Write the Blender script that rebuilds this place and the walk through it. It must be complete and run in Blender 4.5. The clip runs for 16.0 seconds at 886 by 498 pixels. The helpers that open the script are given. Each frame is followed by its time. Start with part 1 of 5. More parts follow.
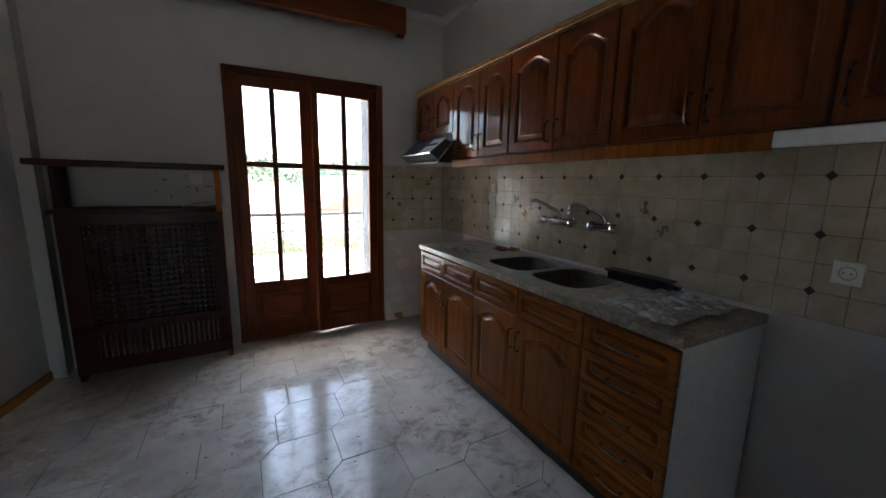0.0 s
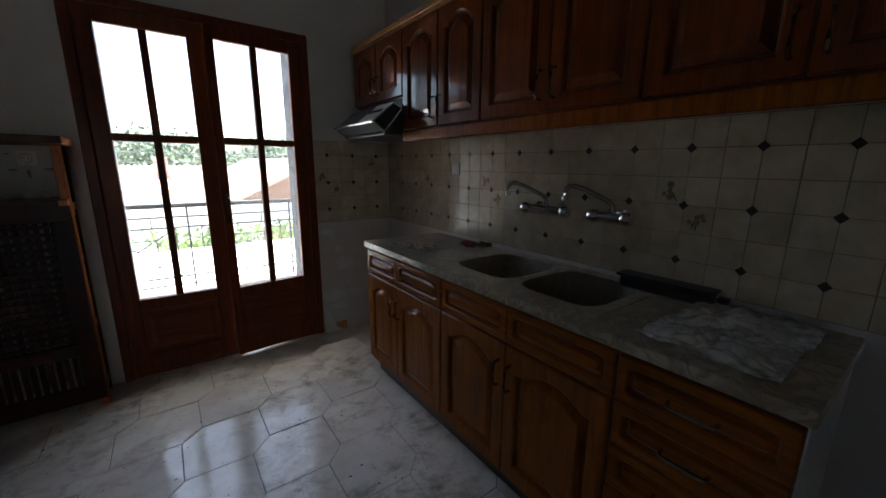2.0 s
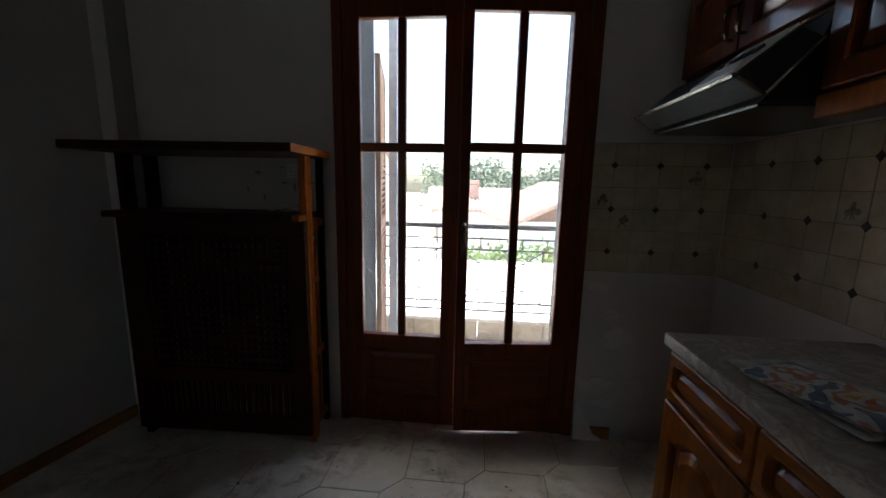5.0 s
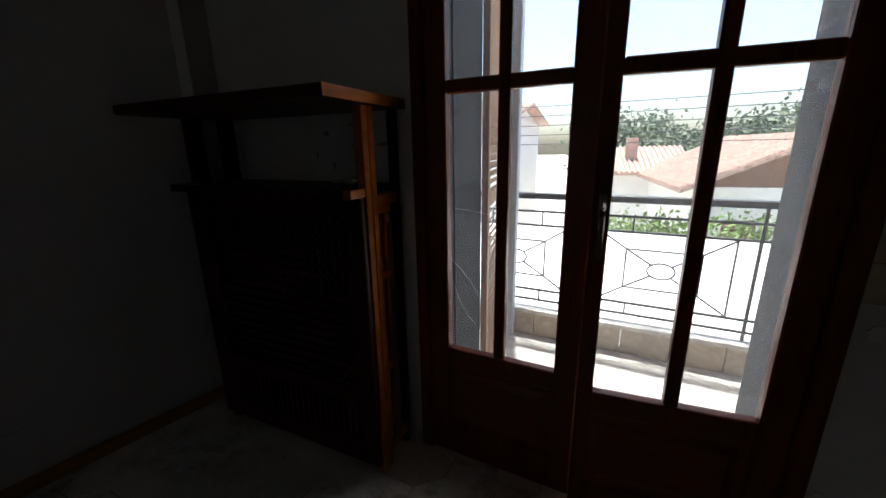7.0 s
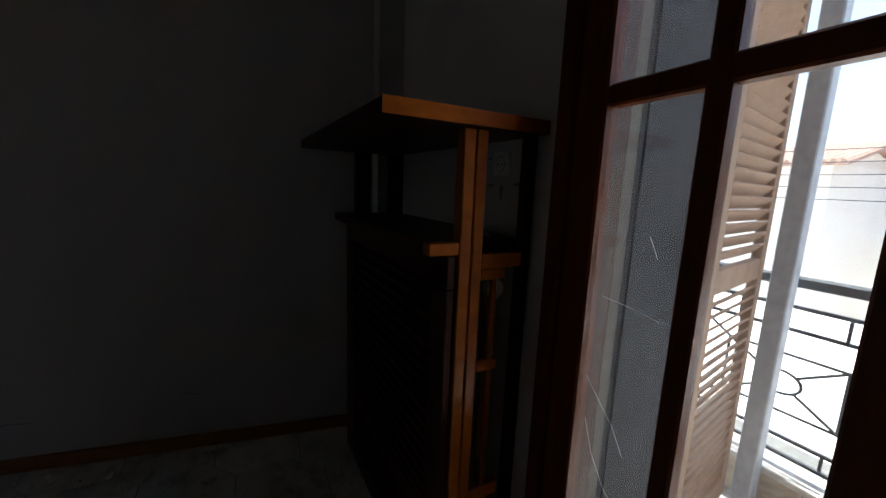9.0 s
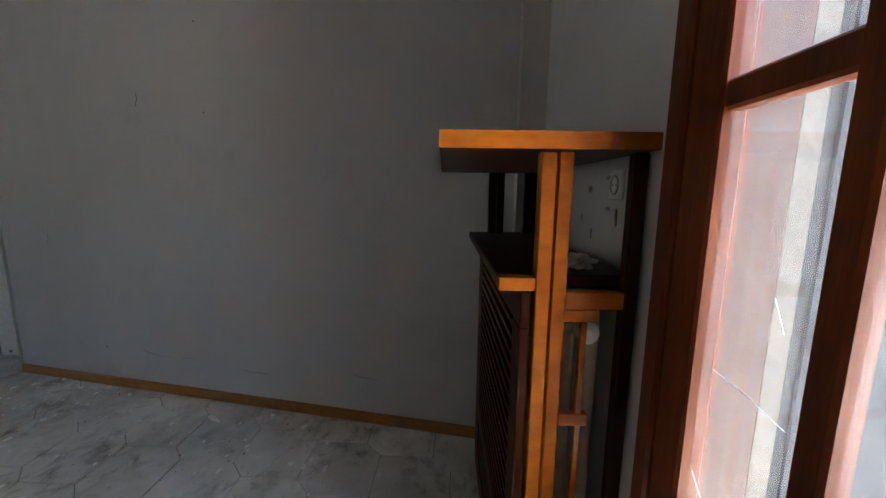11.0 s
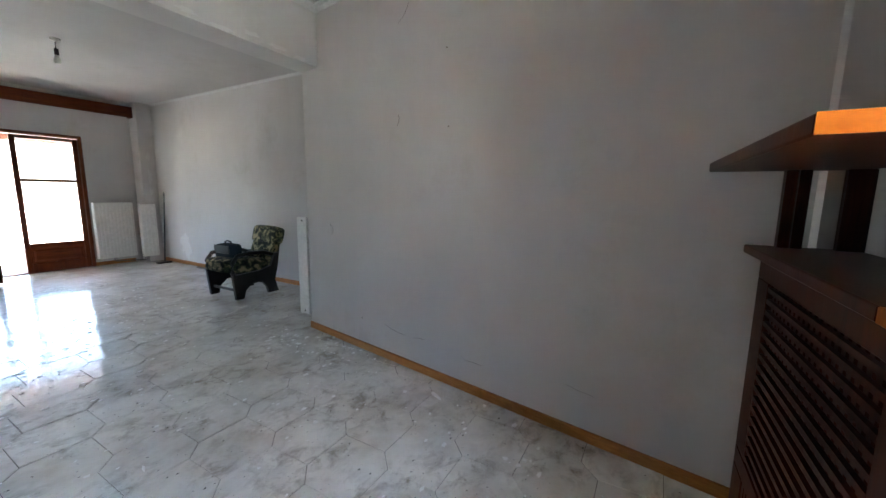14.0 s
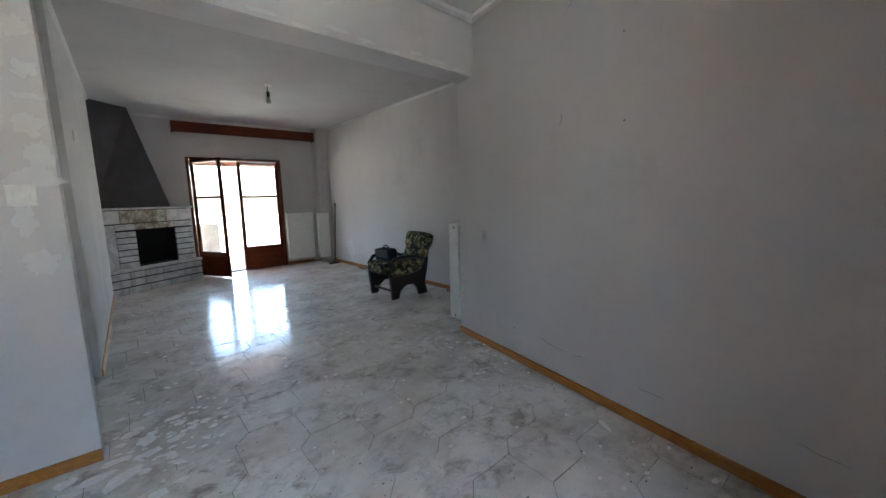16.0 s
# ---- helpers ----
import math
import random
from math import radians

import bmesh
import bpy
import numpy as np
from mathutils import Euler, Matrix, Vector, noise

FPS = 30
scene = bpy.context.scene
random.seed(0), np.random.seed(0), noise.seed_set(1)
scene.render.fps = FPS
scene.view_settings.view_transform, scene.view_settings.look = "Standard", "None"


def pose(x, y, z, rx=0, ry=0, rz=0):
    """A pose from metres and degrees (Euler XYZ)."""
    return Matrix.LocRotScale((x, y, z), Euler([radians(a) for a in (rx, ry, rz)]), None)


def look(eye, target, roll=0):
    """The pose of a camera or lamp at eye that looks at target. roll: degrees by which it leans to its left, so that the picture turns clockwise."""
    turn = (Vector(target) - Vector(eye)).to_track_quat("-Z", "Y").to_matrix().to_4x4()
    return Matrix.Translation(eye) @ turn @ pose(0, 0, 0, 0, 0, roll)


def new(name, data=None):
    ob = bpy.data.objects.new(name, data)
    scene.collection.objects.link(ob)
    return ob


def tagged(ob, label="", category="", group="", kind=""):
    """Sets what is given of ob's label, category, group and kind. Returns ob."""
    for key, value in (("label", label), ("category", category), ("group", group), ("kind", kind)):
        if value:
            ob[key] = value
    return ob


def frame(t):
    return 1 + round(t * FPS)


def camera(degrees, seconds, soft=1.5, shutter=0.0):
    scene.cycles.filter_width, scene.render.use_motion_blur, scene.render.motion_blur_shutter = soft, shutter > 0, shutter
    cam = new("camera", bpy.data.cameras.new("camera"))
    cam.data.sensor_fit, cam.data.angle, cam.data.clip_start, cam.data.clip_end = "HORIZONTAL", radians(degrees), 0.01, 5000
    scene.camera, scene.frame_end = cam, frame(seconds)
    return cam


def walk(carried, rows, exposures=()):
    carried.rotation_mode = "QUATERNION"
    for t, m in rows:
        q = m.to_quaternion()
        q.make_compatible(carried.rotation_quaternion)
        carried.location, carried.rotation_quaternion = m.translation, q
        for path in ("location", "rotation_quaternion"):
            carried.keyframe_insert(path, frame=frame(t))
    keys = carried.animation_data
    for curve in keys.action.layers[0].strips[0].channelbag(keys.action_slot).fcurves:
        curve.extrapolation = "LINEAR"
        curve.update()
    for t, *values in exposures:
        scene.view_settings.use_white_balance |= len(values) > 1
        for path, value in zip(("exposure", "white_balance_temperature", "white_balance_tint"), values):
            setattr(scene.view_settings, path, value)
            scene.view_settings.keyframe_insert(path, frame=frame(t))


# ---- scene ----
cam = camera(99.4, 16.0)
PATH = [
    (0, (0.334, 0.067, 1.358), (1.261, 1.806, 1.013), 1.1),
    (0.5, (0.395, 0.174, 1.342), (1.421, 1.852, 0.978), 1.0),
    (1, (0.44, 0.364, 1.358), (1.633, 1.94, 1.05), 0.9),
    (1.5, (0.472, 0.501, 1.361), (1.762, 1.994, 1.034), 1.7),
    (2, (0.589, 0.62, 1.337), (1.747, 2.192, 0.906), 0.6),
    (2.5, (0.699, 0.745, 1.352), (1.685, 2.445, 0.982), 2.2),
    (3, (0.791, 0.86, 1.345), (1.524, 2.681, 0.961), 1.7),
    (3.5, (0.851, 1.076, 1.351), (1.479, 2.95, 1.05), 1.8),
    (4, (0.872, 1.275, 1.345), (1.334, 3.191, 1.01), 1.5),
    (4.5, (0.948, 1.449, 1.328), (1.1, 3.416, 0.999), 0.4),
    (4.7, (0.982, 1.52, 1.299), (0.975, 3.495, 0.981), 0.8),
    (6.8, (0.93, 2.186, 1.3), (0.21, 3.968, 0.747), -1.4),
    (7, (0.986, 2.271, 1.28), (0.109, 3.992, 0.763), -1.0),
    (7.5, (1.034, 2.45, 1.291), (-0.247, 3.902, 0.792), 0.6),
    (8, (1.032, 2.549, 1.295), (-0.472, 3.769, 0.798), -1.0),
    (8.5, (0.976, 2.68, 1.278), (-0.651, 3.765, 0.863), 0.8),
    (8.6, (0.973, 2.725, 1.286), (-0.692, 3.755, 0.876), 0.9),
    (8.7, (0.952, 2.757, 1.283), (-0.736, 3.762, 0.906), 1.5),
    (10.8, (0.973, 3.117, 1.332), (-1.005, 3.09, 1.03), 0.4),
    (11, (0.978, 3.1, 1.336), (-0.997, 3.024, 1.031), 0.7),
    (11.5, (0.982, 3.066, 1.329), (-0.98, 2.837, 1.018), 0.4),
    (12, (0.987, 3.021, 1.331), (-0.946, 2.603, 1.031), 0.5),
    (12.5, (0.99, 2.982, 1.333), (-0.91, 2.421, 1.052), 0.2),
    (13, (0.993, 2.946, 1.332), (-0.858, 2.245, 1.043), 0.3),
    (13.5, (1.004, 2.904, 1.328), (-0.778, 2.043, 1.04), 0.4),
    (14, (1.011, 2.872, 1.325), (-0.709, 1.893, 1.035), 0.7),
    (14.5, (1.026, 2.847, 1.333), (-0.618, 1.746, 1.043), 0.9),
    (15, (1.035, 2.79, 1.348), (-0.484, 1.516, 1.078), 0.3),
    (15.5, (1.04, 2.705, 1.366), (-0.358, 1.301, 1.094), -0.5),
    (16, (1.038, 2.65, 1.354), (-0.248, 1.142, 1.081), -1.5),
]
walk(cam, [(t, look(eye, aim, roll)) for t, eye, aim, roll in PATH], [(0.0, 3.75), (0.6, 3.25), (1.5, 2.9), (3.5, 2.45), (4.7, 2.3), (6.8, 1.35), (8.7, 1.3), (10.8, 4.0), (12.5, 5.4), (13.5, 5.15), (14.5, 5.65), (16.0, 4.9)])

# ---- world, sun ----
world = bpy.data.worlds.new("sky_world")
scene.world = world
world.use_nodes = True
wn = world.node_tree
sky = wn.nodes.new("ShaderNodeTexSky")
sky.sky_type = "NISHITA"
sky.sun_disc = False
sky.sun_elevation = radians(75)
sky.sun_rotation = radians(-20)
sky.air_density = 1.0
sky.dust_density = 2.9
wn.nodes["Background"].inputs["Strength"].default_value = 0.15
wn.links.new(sky.outputs["Color"], wn.nodes["Background"].inputs["Color"])
sun_data = bpy.data.lights.new("sun", "SUN")
sun_data.energy = 5.0
sun_data.angle = radians(2.0)
sun_data.color = (1.0, 0.965, 0.92)
sun = new("sun", sun_data)
sun.matrix_world = look((-1.2, 3.3, 14), (0, 0, 0))


# ---- materials ----
def nodes_of(name):
    m = bpy.data.materials.new(name)
    m.use_nodes = True
    nt = m.node_tree
    return m, nt, nt.nodes["Principled BSDF"]


def noise_ramp(nt, coord, scale, stops, detail=6.0, rough=0.6, distort=0.0):
    n = nt.nodes.new("ShaderNodeTexNoise")
    n.inputs["Scale"].default_value = scale
    n.inputs["Detail"].default_value = detail
    n.inputs["Roughness"].default_value = rough
    n.inputs["Distortion"].default_value = distort
    nt.links.new(coord, n.inputs["Vector"])
    r = nt.nodes.new("ShaderNodeValToRGB")
    els = r.color_ramp.elements
    while len(els) < len(stops):
        els.new(0.5)
    for e, (p, c) in zip(els, stops):
        e.position = p
        e.color = (*c, 1)
    nt.links.new(n.outputs["Fac"], r.inputs["Fac"])
    return r.outputs["Color"], n.outputs["Fac"]


def mix(nt, kind, a, b, fac):
    m = nt.nodes.new("ShaderNodeMix")
    m.data_type = "RGBA"
    m.blend_type = kind
    for sock, v in ((m.inputs["Factor"], fac), (m.inputs["A"], a), (m.inputs["B"], b)):
        if isinstance(v, (int, float)):
            sock.default_value = v
        elif isinstance(v, tuple):
            sock.default_value = (*v, 1)
        else:
            nt.links.new(v, sock)
    return m.outputs["Result"]


def coords(nt, scale=(1, 1, 1), world_space=False):
    if world_space:
        out = nt.nodes.new("ShaderNodeNewGeometry").outputs["Position"]
    else:
        out = nt.nodes.new("ShaderNodeTexCoord").outputs["Object"]
    mp = nt.nodes.new("ShaderNodeMapping")
    mp.inputs["Scale"].default_value = scale
    nt.links.new(out, mp.inputs["Vector"])
    return mp.outputs["Vector"]


def bump(nt, bsdf, height, strength=0.2, dist=0.01):
    b = nt.nodes.new("ShaderNodeBump")
    b.inputs["Strength"].default_value = strength
    b.inputs["Distance"].default_value = dist
    nt.links.new(height, b.inputs["Height"])
    nt.links.new(b.outputs["Normal"], bsdf.inputs["Normal"])


def dirt_mask(nt, scale, lo, hi, detail=8.0, rough=0.7, world_space=True):
    c, f = noise_ramp(nt, coords(nt, (1, 1, 1), world_space), scale, [(lo, (0, 0, 0)), (hi, (1, 1, 1))], detail, rough)
    return c


def plain(name, col, rough=0.5, metal=0.0, var=0.12, scale=30.0, bumps=0.05, coat=0.0, big=3.0):
    m, nt, b = nodes_of(name)
    v = coords(nt)
    lo = tuple(c * (1 - var) for c in col)
    hi = tuple(min(1, c * (1 + var)) for c in col)
    c1, f = noise_ramp(nt, v, scale, [(0.35, lo), (0.65, hi)])
    c2, f2 = noise_ramp(nt, v, big, [(0.35, (1 - var,) * 3), (0.65, (1, 1, 1))])
    nt.links.new(mix(nt, "MULTIPLY", c1, c2, 0.8), b.inputs["Base Color"])
    b.inputs["Roughness"].default_value = rough
    b.inputs["Metallic"].default_value = metal
    b.inputs["Coat Weight"].default_value = coat
    if bumps:
        bump(nt, b, f, bumps, 0.004)
    return m


def wood(name, dark, light, grain=(18, 18, 1.3), rough=0.3, coat=0.35, spec=0.3, coat_rough=0.15):
    m, nt, b = nodes_of(name)
    info = nt.nodes.new("ShaderNodeObjectInfo")
    tc = nt.nodes.new("ShaderNodeTexCoord")
    add = nt.nodes.new("ShaderNodeVectorMath")
    add.operation = "MULTIPLY_ADD"
    add.inputs[1].default_value = (1, 1, 1)
    nt.links.new(tc.outputs["Object"], add.inputs[0])
    nt.links.new(info.outputs["Random"], add.inputs[2])
    mp = nt.nodes.new("ShaderNodeMapping")
    mp.inputs["Scale"].default_value = grain
    nt.links.new(add.outputs["Vector"], mp.inputs["Vector"])
    c1, f = noise_ramp(nt, mp.outputs["Vector"], 2.2, [(0.3, dark), (0.7, light)], 8, 0.65, 0.6)
    c2, f2 = noise_ramp(nt, mp.outputs["Vector"], 11.0, [(0.35, (0.72, 0.7, 0.68)), (0.6, (1, 1, 1))], 4, 0.6)
    c3 = dirt_mask(nt, 4.0, 0.55, 0.8)
    base = mix(nt, "MULTIPLY", c1, c2, 0.8)
    nt.links.new(mix(nt, "MIX", base, tuple(c * 0.6 for c in dark), c3), b.inputs["Base Color"])
    r = nt.nodes.new("ShaderNodeMapRange")
    r.inputs["To Min"].default_value = rough * 0.8
    r.inputs["To Max"].default_value = rough * 1.35
    nt.links.new(f2, r.inputs["Value"])
    nt.links.new(r.outputs["Result"], b.inputs["Roughness"])
    b.inputs["Coat Weight"].default_value = coat
    b.inputs["Coat Roughness"].default_value = coat_rough
    b.inputs["Specular IOR Level"].default_value = spec
    bump(nt, b, f2, 0.06, 0.002)
    return m


def plaster(name, col, stain=(0.5, 0.48, 0.44)):
    m, nt, b = nodes_of(name)
    v = coords(nt, (1, 1, 1), True)
    c1, f = noise_ramp(nt, v, 1.3, [(0.3, tuple(c * 0.93 for c in col)), (0.7, col)], 6, 0.6)
    c2 = dirt_mask(nt, 0.8, 0.56, 0.82)
    c3 = dirt_mask(nt, 9.0, 0.70, 0.80)
    a = mix(nt, "MIX", c1, tuple(x * y * 1.5 for x, y in zip(col, stain)), c2)
    a1 = mix(nt, "MIX", a, tuple(c * 0.75 for c in col), c3)
    roller, rf = noise_ramp(nt, coords(nt, (2.0, 2.0, 0.25), True), 0.9, [(0.35, (0.95, 0.95, 0.95)), (0.65, (1, 1, 1))], 4, 0.55)
    a2 = mix(nt, "MULTIPLY", a1, roller, 1.0)
    nt.links.new(a2, b.inputs["Base Color"])
    b.inputs["Roughness"].default_value = 0.85
    c4, f4 = noise_ramp(nt, v, 60, [(0, (0, 0, 0)), (1, (1, 1, 1))], 4, 0.6)
    bump(nt, b, f4, 0.10, 0.004)
    return m


def floor_tile_mat(name, shade, dust, coat):
    m, nt, b = nodes_of(name)
    v = coords(nt, (1, 1, 1), True)
    info = nt.nodes.new("ShaderNodeObjectInfo")
    c1, f = noise_ramp(nt, v, 3.0, [(0.3, tuple(c * shade for c in (0.66, 0.63, 0.57))), (0.5, tuple(c * shade for c in (0.78, 0.75, 0.695))), (0.75, tuple(c * shade for c in (0.84, 0.815, 0.76)))], 8, 0.65, 1.2)
    tone = nt.nodes.new("ShaderNodeMapRange")
    tone.inputs["To Min"].default_value = 0.92
    tone.inputs["To Max"].default_value = 1.03
    nt.links.new(info.outputs["Random"], tone.inputs["Value"])
    vs = nt.nodes.new("ShaderNodeVectorMath")
    vs.operation = "SCALE"
    nt.links.new(c1, vs.inputs[0])
    nt.links.new(tone.outputs["Result"], vs.inputs["Scale"])
    # thin film of dust in broad drifts, dried mud in streaks, dark specks
    film = dirt_mask(nt, 1.7, 0.42, 0.72, 5, 0.6)
    streak, sf = noise_ramp(nt, coords(nt, (1.0, 1.25, 1.0), True), 8.0, [(0.50 - dust, (0, 0, 0)), (0.66 - dust, (1, 1, 1))], 9, 0.72, 0.5)
    where = dirt_mask(nt, 2.6, 0.40, 0.60, 3, 0.5)
    mud = mix(nt, "MULTIPLY", streak, where, 1.0)
    specks = dirt_mask(nt, 42.0, 0.69, 0.73, 3, 0.5)
    a = mix(nt, "MIX", vs.outputs["Vector"], (0.36, 0.315, 0.245), mix(nt, "MULTIPLY", film, (0.72, 0.72, 0.72), 1.0))
    a2 = mix(nt, "MIX", a, (0.20, 0.155, 0.105), mix(nt, "MULTIPLY", mud, (0.75, 0.75, 0.75), 1.0))
    a3 = mix(nt, "MIX", a2, (0.10, 0.08, 0.06), mix(nt, "MULTIPLY", specks, (0.7, 0.7, 0.7), 1.0))
    nt.links.new(a3, b.inputs["Base Color"])
    b.inputs["Roughness"].default_value = 0.5
    b.inputs["Specular IOR Level"].default_value = 0.2
    clean = nt.nodes.new("ShaderNodeMapRange")
    clean.inputs["To Min"].default_value = coat
    clean.inputs["To Max"].default_value = coat * 0.35
    both = mix(nt, "LIGHTEN", mud, mix(nt, "MULTIPLY", film, (0.5, 0.5, 0.5), 1.0), 1.0)
    sep = nt.nodes.new("ShaderNodeRGBToBW")
    nt.links.new(both, sep.inputs["Color"])
    nt.links.new(sep.outputs["Val"], clean.inputs["Value"])
    nt.links.new(clean.outputs["Result"], b.inputs["Coat Weight"])
    b.inputs["Coat IOR"].default_value = 1.5
    rr = nt.nodes.new("ShaderNodeMapRange")
    rr.inputs["To Min"].default_value = 0.045
    rr.inputs["To Max"].default_value = 0.16
    nt.links.new(sep.outputs["Val"], rr.inputs["Value"])
    nt.links.new(rr.outputs["Result"], b.inputs["Coat Roughness"])
    c5, f5 = noise_ramp(nt, v, 15.0, [(0, (0, 0, 0)), (1, (1, 1, 1))], 3, 0.5)
    hgt = mix(nt, "ADD", c5, mud, 0.12)
    bump(nt, b, hgt, 0.20, 0.010)
    nt.links.new(next(n for n in nt.nodes if n.type == "BUMP").outputs["Normal"], b.inputs["Coat Normal"])
    return m


def wall_tile_mat():
    m, nt, b = nodes_of("wall_tile_glaze")
    v = coords(nt, (1, 1, 1), True)
    info = nt.nodes.new("ShaderNodeObjectInfo")
    c1, f = noise_ramp(nt, v, 9.0, [(0.3, (0.44, 0.36, 0.245)), (0.7, (0.60, 0.53, 0.41))], 7, 0.6, 0.5)
    tone = nt.nodes.new("ShaderNodeMapRange")
    tone.inputs["To Min"].default_value = 0.88
    tone.inputs["To Max"].default_value = 1.05
    nt.links.new(info.outputs["Random"], tone.inputs["Value"])
    vs = nt.nodes.new("ShaderNodeVectorMath")
    vs.operation = "SCALE"
    nt.links.new(c1, vs.inputs[0])
    nt.links.new(tone.outputs["Result"], vs.inputs["Scale"])
    grease = dirt_mask(nt, 3.0, 0.5, 0.75)
    nt.links.new(mix(nt, "MIX", vs.outputs["Vector"], (0.36, 0.29, 0.19), mix(nt, "MULTIPLY", grease, (0.5, 0.5, 0.5), 1.0)), b.inputs["Base Color"])
    b.inputs["Roughness"].default_value = 0.2
    bump(nt, b, f, 0.08, 0.004)
    return m


def glass_mat(name, veil=0.10, tint=(0.93, 0.96, 0.96)):
    m, nt, b = nodes_of(name)
    out = nt.nodes["Material Output"]
    nt.nodes.remove(b)
    tr = nt.nodes.new("ShaderNodeBsdfTransparent")
    tr.inputs["Color"].default_value = (*tint, 1)
    gl = nt.nodes.new("ShaderNodeBsdfGlossy")
    gl.inputs["Roughness"].default_value = 0.03
    # translucent veil: dust on the panes, plus haze put in for outdoor glare
    di = nt.nodes.new("ShaderNodeBsdfTranslucent")
    di.inputs["Color"].default_value = (0.8, 0.8, 0.78, 1)
    lw = nt.nodes.new("ShaderNodeLayerWeight")
    pw = nt.nodes.new("ShaderNodeMath")
    pw.operation = "POWER"
    pw.inputs[1].default_value = 4.5
    nt.links.new(lw.outputs["Facing"], pw.inputs[0])
    fr = nt.nodes.new("ShaderNodeMath")
    fr.operation = "MULTIPLY_ADD"
    fr.inputs[1].default_value = 0.7
    fr.inputs[2].default_value = 0.03
    nt.links.new(pw.outputs["Value"], fr.inputs[0])
    m1 = nt.nodes.new("ShaderNodeMixShader")
    nt.links.new(fr.outputs["Value"], m1.inputs["Fac"])
    nt.links.new(tr.outputs["BSDF"], m1.inputs[1])
    nt.links.new(gl.outputs["BSDF"], m1.inputs[2])
    c = dirt_mask(nt, 45.0, 0.1, 0.75)
    sc = nt.nodes.new("ShaderNodeMath")
    sc.operation = "MULTIPLY"
    sc.inputs[1].default_value = veil
    nt.links.new(c, sc.inputs[0])
    m2 = nt.nodes.new("ShaderNodeMixShader")
    nt.links.new(sc.outputs["Value"], m2.inputs["Fac"])
    nt.links.new(m1.outputs["Shader"], m2.inputs[1])
    nt.links.new(di.outputs["BSDF"], m2.inputs[2])
    nt.links.new(m2.outputs["Shader"], out.inputs["Surface"])
    return m


def camo_mat():
    m, nt, b = nodes_of("camouflage_fabric")
    v = coords(nt)
    c1, f = noise_ramp(nt, v, 15.0, [(0.38, (0.012, 0.014, 0.010)), (0.45, (0.045, 0.055, 0.028)), (0.53, (0.17, 0.155, 0.08)), (0.60, (0.33, 0.27, 0.15))], 2.5, 0.5, 0.8)
    b.inputs["Roughness"].default_value = 0.95
    for n in nt.nodes:
        if n.type == "VALTORGB":
            n.color_ramp.interpolation = "CONSTANT"
    nt.links.new(c1, b.inputs["Base Color"])
    c2, f2 = noise_ramp(nt, v, 220.0, [(0, (0, 0, 0)), (1, (1, 1, 1))], 2, 0.5)
    bump(nt, b, f2, 0.3, 0.003)
    return m


def marble_mat(name, base=(0.66, 0.65, 0.63), vein=(0.24, 0.24, 0.25), scale=5.0, rough=0.3, rust=0.0):
    m, nt, b = nodes_of(name)
    v = coords(nt, (1, 1, 1), True)
    c1, f = noise_ramp(nt, v, scale, [(0.40, base), (0.50, vein), (0.58, base)], 7, 0.62, 1.6)
    c2, f2 = noise_ramp(nt, v, scale * 0.5, [(0.3, (0.8, 0.8, 0.8)), (0.7, (1, 1, 1))], 5, 0.6)
    a = mix(nt, "MULTIPLY", c1, c2, 1.0)
    if rust:
        a = mix(nt, "MIX", a, (0.20, 0.13, 0.07), mix(nt, "MULTIPLY", dirt_mask(nt, 7.0, 0.45, 0.62), (rust,) * 3, 1.0))
    nt.links.new(a, b.inputs["Base Color"])
    b.inputs["Roughness"].default_value = rough
    bump(nt, b, f2, 0.08, 0.006)
    return m


def print_mat():
    """Colour printing: pale page with blue-grey, orange and yellow picture areas."""
    m, nt, b = nodes_of("colour_print")
    v = coords(nt)
    page = (0.60, 0.58, 0.54)
    c1, f = noise_ramp(nt, v, 16.0, [(0.0, (0.10, 0.14, 0.19)), (0.42, page), (0.52, (0.55, 0.20, 0.09)), (0.60, page), (0.66, (0.60, 0.42, 0.06))], 1.0, 0.5)
    for n in nt.nodes:
        if n.type == "VALTORGB":
            n.color_ramp.interpolation = "CONSTANT"
    c2, f2 = noise_ramp(nt, v, 90.0, [(0.35, (0.55, 0.55, 0.55)), (0.6, (1, 1, 1))], 3, 0.6)
    nt.links.new(mix(nt, "MULTIPLY", c1, c2, 0.7), b.inputs["Base Color"])
    b.inputs["Roughness"].default_value = 0.35
    return m


def film_mat():
    m, nt, b = nodes_of("crinkled_film")
    b.inputs["Base Color"].default_value = (0.66, 0.66, 0.64, 1)
    b.inputs["Roughness"].default_value = 0.12
    c = dirt_mask(nt, 16.0, 0.35, 0.75)
    r = nt.nodes.new("ShaderNodeMapRange")
    r.inputs["To Min"].default_value = 0.30
    r.inputs["To Max"].default_value = 0.85
    nt.links.new(c, r.inputs["Value"])
    nt.links.new(r.outputs["Result"], b.inputs["Alpha"])
    return m


